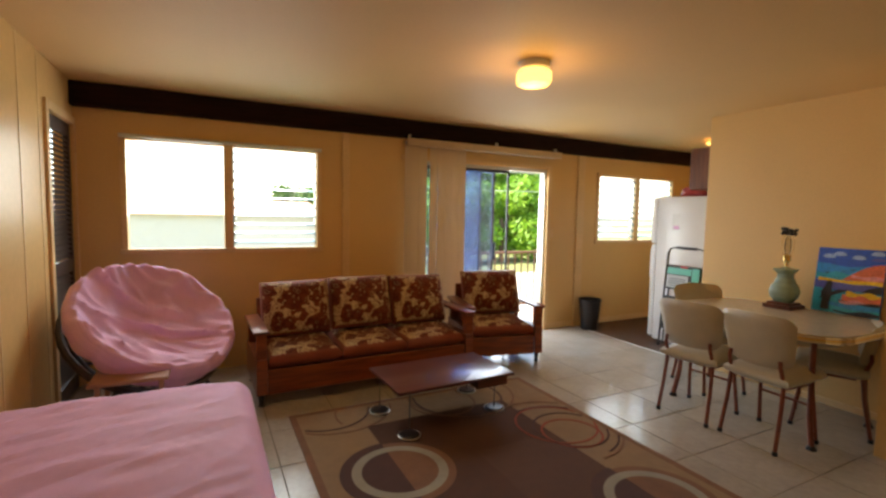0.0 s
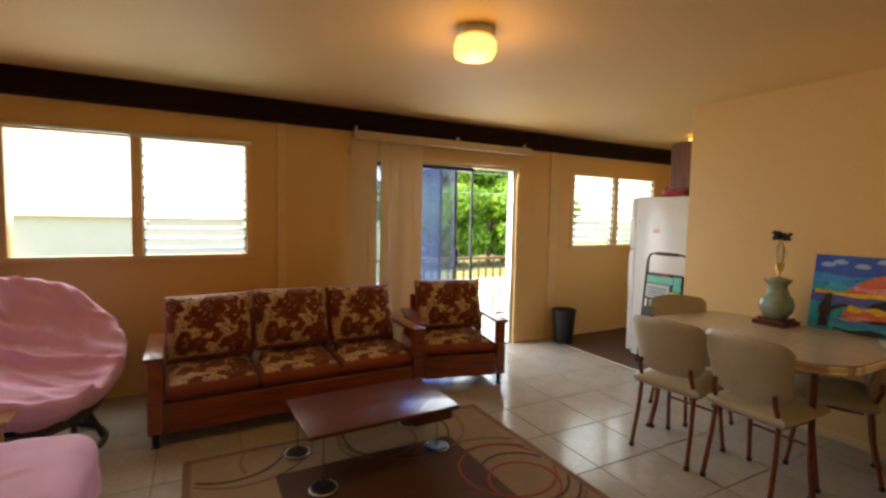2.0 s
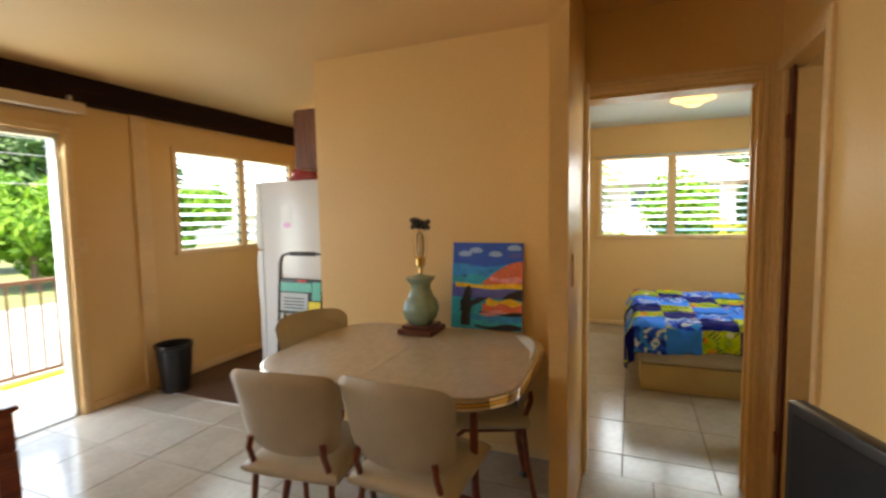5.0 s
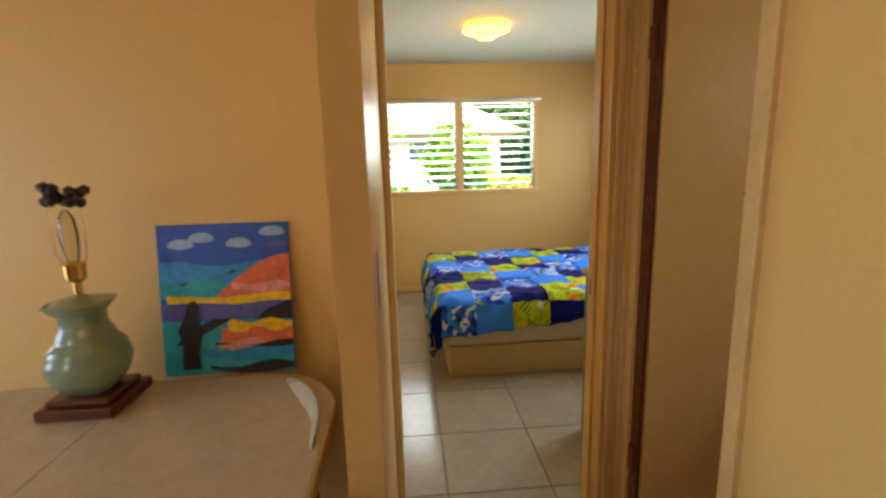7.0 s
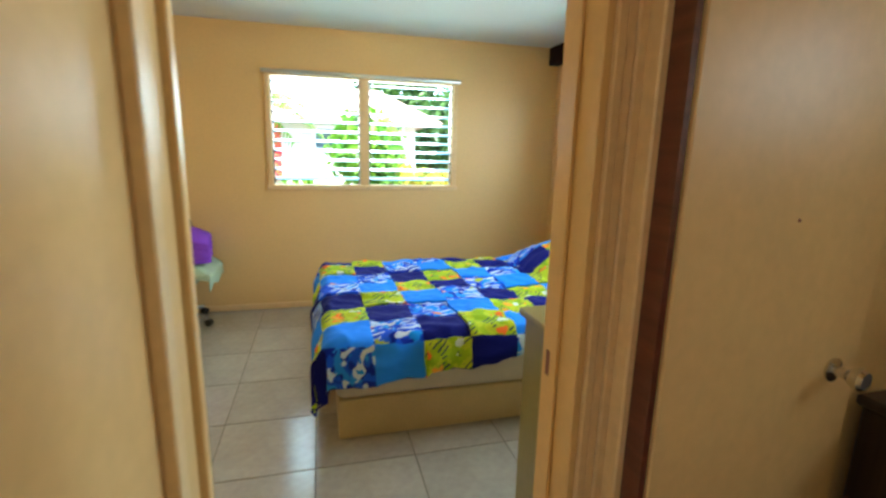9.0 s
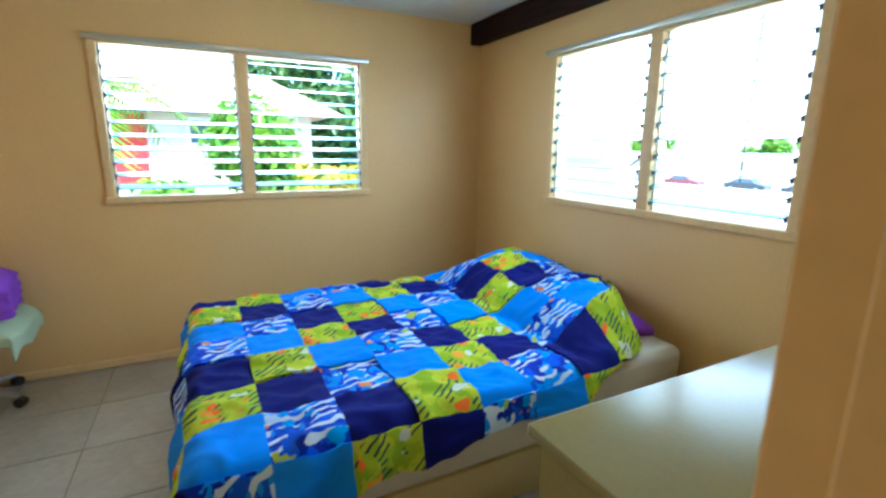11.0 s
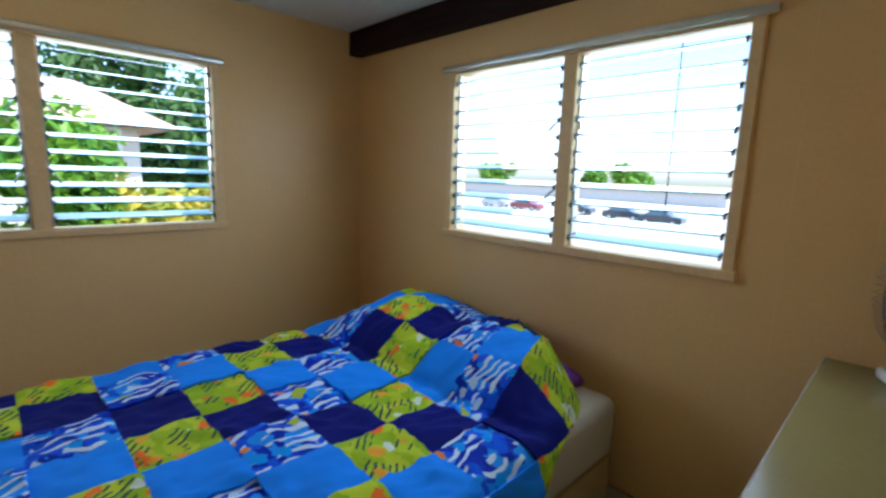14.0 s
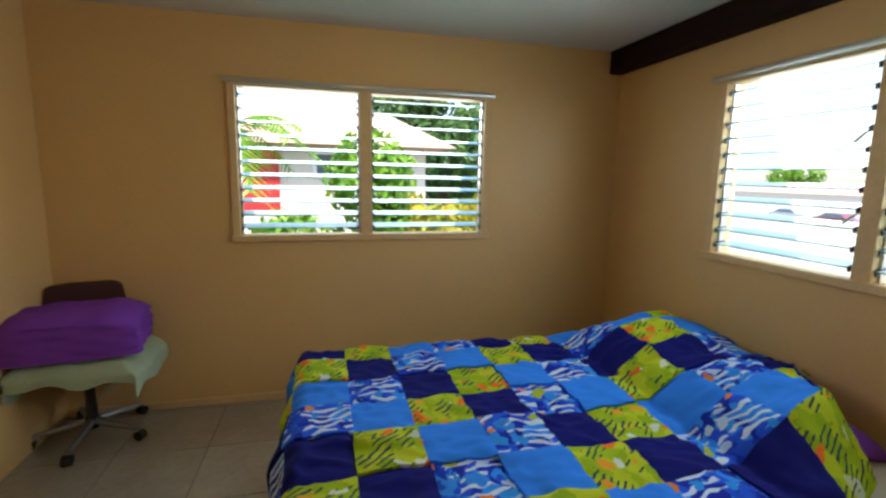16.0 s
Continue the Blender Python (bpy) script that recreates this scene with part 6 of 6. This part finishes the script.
        for yy, zz, ww, hh in wins:
            wn_ = part("window", box(-d / 2 - 0.06, -d / 2 - 0.002, yy - ww / 2 - 0.08, yy + ww / 2 + 0.08, zz - 0.08, zz + hh + 0.08), FRIDGE, t)
            part("pane", box(-d / 2 - 0.075, -d / 2 - 0.0605, yy - ww / 2, yy + ww / 2, zz, zz + hh), DARKGLASS, wn_)
        if red:
            part("door", box(-d / 2 - 0.09, -d / 2 - 0.0025, -1.45, -0.6, 3.7, 5.05), REDPAINT, t, "bright red panel")
        return t

    house("pale stucco house with a pinkish gabled roof", 19.5, 4.0, 9.5, 6.0, 5.25, 0, "hip", ((-4.1, 4.3, 0.55, 0.75), (-2.5, 4.5, 0.5, 0.45), (1.2, 4.2, 0.9, 0.8)), rise=1.05, red=True)
    house("pale low house across the road", 2.0, 60.0, 30.0, 8.0, 4.0, -90, "gable", ((-5, 2.0, 1.6, 1.1), (-1.5, 2.0, 1.6, 1.1), (2, 2.0, 1.6, 1.1), (5, 2.0, 1.6, 1.1)))
    house("pale house seen past the kitchen window", 70.0, 80.0, 22.0, 8.0, 4.6, -90, "gable", ((-3, 2.4, 1.4, 1.1), (0.5, 2.4, 1.4, 1.1)))
    house("low white building beyond the car park", 75.0, -98.0, 90.0, 8.0, 2.6, 90, "gable", ((-14, 1.0, 2.0, 1.0), (-8, 1.0, 2.0, 1.0), (-2, 1.0, 2.0, 1.0), (4, 1.0, 2.0, 1.0), (10, 1.0, 2.0, 1.0)), rise=1.0)
    house("low carport roof near the flat", 11.5, -8.5, 6.0, 5.0, 2.2, 90, "gable", (), rise=0.5)

    def car(x, y, rz, mat, label):
        t = thing("parked_car", label, "car", pose(x, y, GROUND_Z + 0.02, 0, 0, rz))
        prof = [(-2.1, 0.35), (-2.15, 0.7), (-2.0, 0.9), (-1.1, 1.0), (-0.5, 1.45), (0.9, 1.47), (1.6, 1.02), (2.1, 0.95), (2.15, 0.5), (2.1, 0.3)]
        bm = prism(bmesh.new(), prof, -0.85, 0.85)
        for v in bm.verts:
            k = 0.86 if v.co.y > 1.1 else 1
            v.co = Vector((v.co.x, v.co.z * k, v.co.y))
        part("body", bm, mat, t)
        bm = prism(bmesh.new(), [(-1.0, 1.03), (-0.48, 1.4), (0.86, 1.42), (1.45, 1.04)], -0.8, 0.8)
        for v in bm.verts:
            v.co = Vector((v.co.x, v.co.z * (0.96 if v.co.y > 1.1 else 1.075), v.co.y))
        part("windows", bm, DARKGLASS, t)
        for wx in (-1.3, 1.35):
            for wy in (-0.78, 0.78):
                wh = part("wheel", rod(bmesh.new(), (wx, wy - 0.1, 0.32), (wx, wy + 0.1, 0.32), 0.32, seg=18), BLACK, t)
                part("rim", rod(bmesh.new(), (wx, wy - 0.105, 0.32), (wx, wy + 0.105, 0.32), 0.19, seg=14), ALU, wh)

    CAR_DARK, CAR_SILVER, CAR_RED = material("dark_car_paint", (0.03, 0.035, 0.045), 0.2, coat=0.6), material("silver_car_paint", (0.45, 0.46, 0.47), 0.25, 0.5), material("maroon_car_paint", (0.2, 0.03, 0.04), 0.2, coat=0.6)
    for i, (x, y, rz, m) in enumerate(((29, -50, 8, CAR_DARK), (36, -52, 5, CAR_DARK), (43, -51, 4, CAR_RED), (50.0, -53, 6, CAR_SILVER), (24, -48, 3, CAR_DARK))):
        car(x, y, rz, m, ("dark", "silver", "maroon", "silver", "dark")[i] + " car parked in the sunlit car park")
    p = thing("utility_pole", "tall wooden utility pole beyond the car park", "pole", pose(-30, -70.0, GROUND_Z))
    part("pole", rod(bmesh.new(), (0, 0, 0), (0, 0, 9), 0.12, 0.09, 10), BARK, p)
    part("crossarm", box(-0.9, 0.9, -0.05, 0.05, 8.2, 8.32), BARK, p)


outdoors()


# ---------------- floors, last ----------------
def floors():
    S, J = 0.4585, 0.005
    base = tagged(new("floor", mesh_of("floor", box(XW - 0.72, XE, YS, YN + 0.02, -0.2, 0.0), GROUT)), "glazed beige floor tiles with dark grout", "floor", kind="structure")
    cache = {}
    rooms = ((XW, 5.118, YS, YN, 5.284, 1.60), (5.118, XE, YS, 3.60, 5.36, 1.752))
    for rx0, rx1, ry0, ry1, OX, OY in rooms:
        for i in range(math.floor((rx0 - OX) / S), math.ceil((rx1 - OX) / S)):
            for j in range(math.floor((ry0 - OY) / S), math.ceil((ry1 - OY) / S)):
                x0, x1 = max(rx0, OX + i * S + J / 2), min(rx1, OX + (i + 1) * S - J / 2)
                y0, y1 = max(ry0, OY + j * S + J / 2), min(ry1, OY + (j + 1) * S - J / 2)
                if x1 - x0 < 0.02 or y1 - y0 < 0.02:
                    continue
                key = (round(x1 - x0, 3), round(y1 - y0, 3))
                if key not in cache:
                    a, b = key[0] / 2, key[1] / 2
                    c = 0.0015
                    bm = bmesh.new()
                    lo = [bm.verts.new(p) for p in ((-a, -b, 0), (a, -b, 0), (a, b, 0), (-a, b, 0))]
                    mi = [bm.verts.new(p) for p in ((-a, -b, 0.0025), (a, -b, 0.0025), (a, b, 0.0025), (-a, b, 0.0025))]
                    hi = [bm.verts.new(p) for p in ((-a + c, -b + c, 0.004), (a - c, -b + c, 0.004), (a - c, b - c, 0.004), (-a + c, b - c, 0.004))]
                    bm.faces.new(hi)
                    for k in range(4):
                        q = (k + 1) % 4
                        bm.faces.new((lo[k], lo[q], mi[q], mi[k])), bm.faces.new((mi[k], mi[q], hi[q], hi[k]))
                    cache[key] = mesh_of("tile", bm, TILE)
                o = new("tile", cache[key])
                o.parent, o.matrix_basis = base, pose((x0 + x1) / 2, (y0 + y1) / 2, 0)
    tagged(new("floor_kitchen", mesh_of("floor_kitchen", box(5.13, 7.6, 3.665, YN, 0.0005, 0.003), VINYL)), "dark brown kitchen floor covering", "floor", kind="structure")
    tagged(new("trim_threshold", mesh_of("trim_threshold", box(5.116, 5.142, 3.665, YN - 0.023, 0.0042, 0.008, bevel=0.002), ALU)), "thin metal floor edge strip", "trim", kind="structure")


floors()
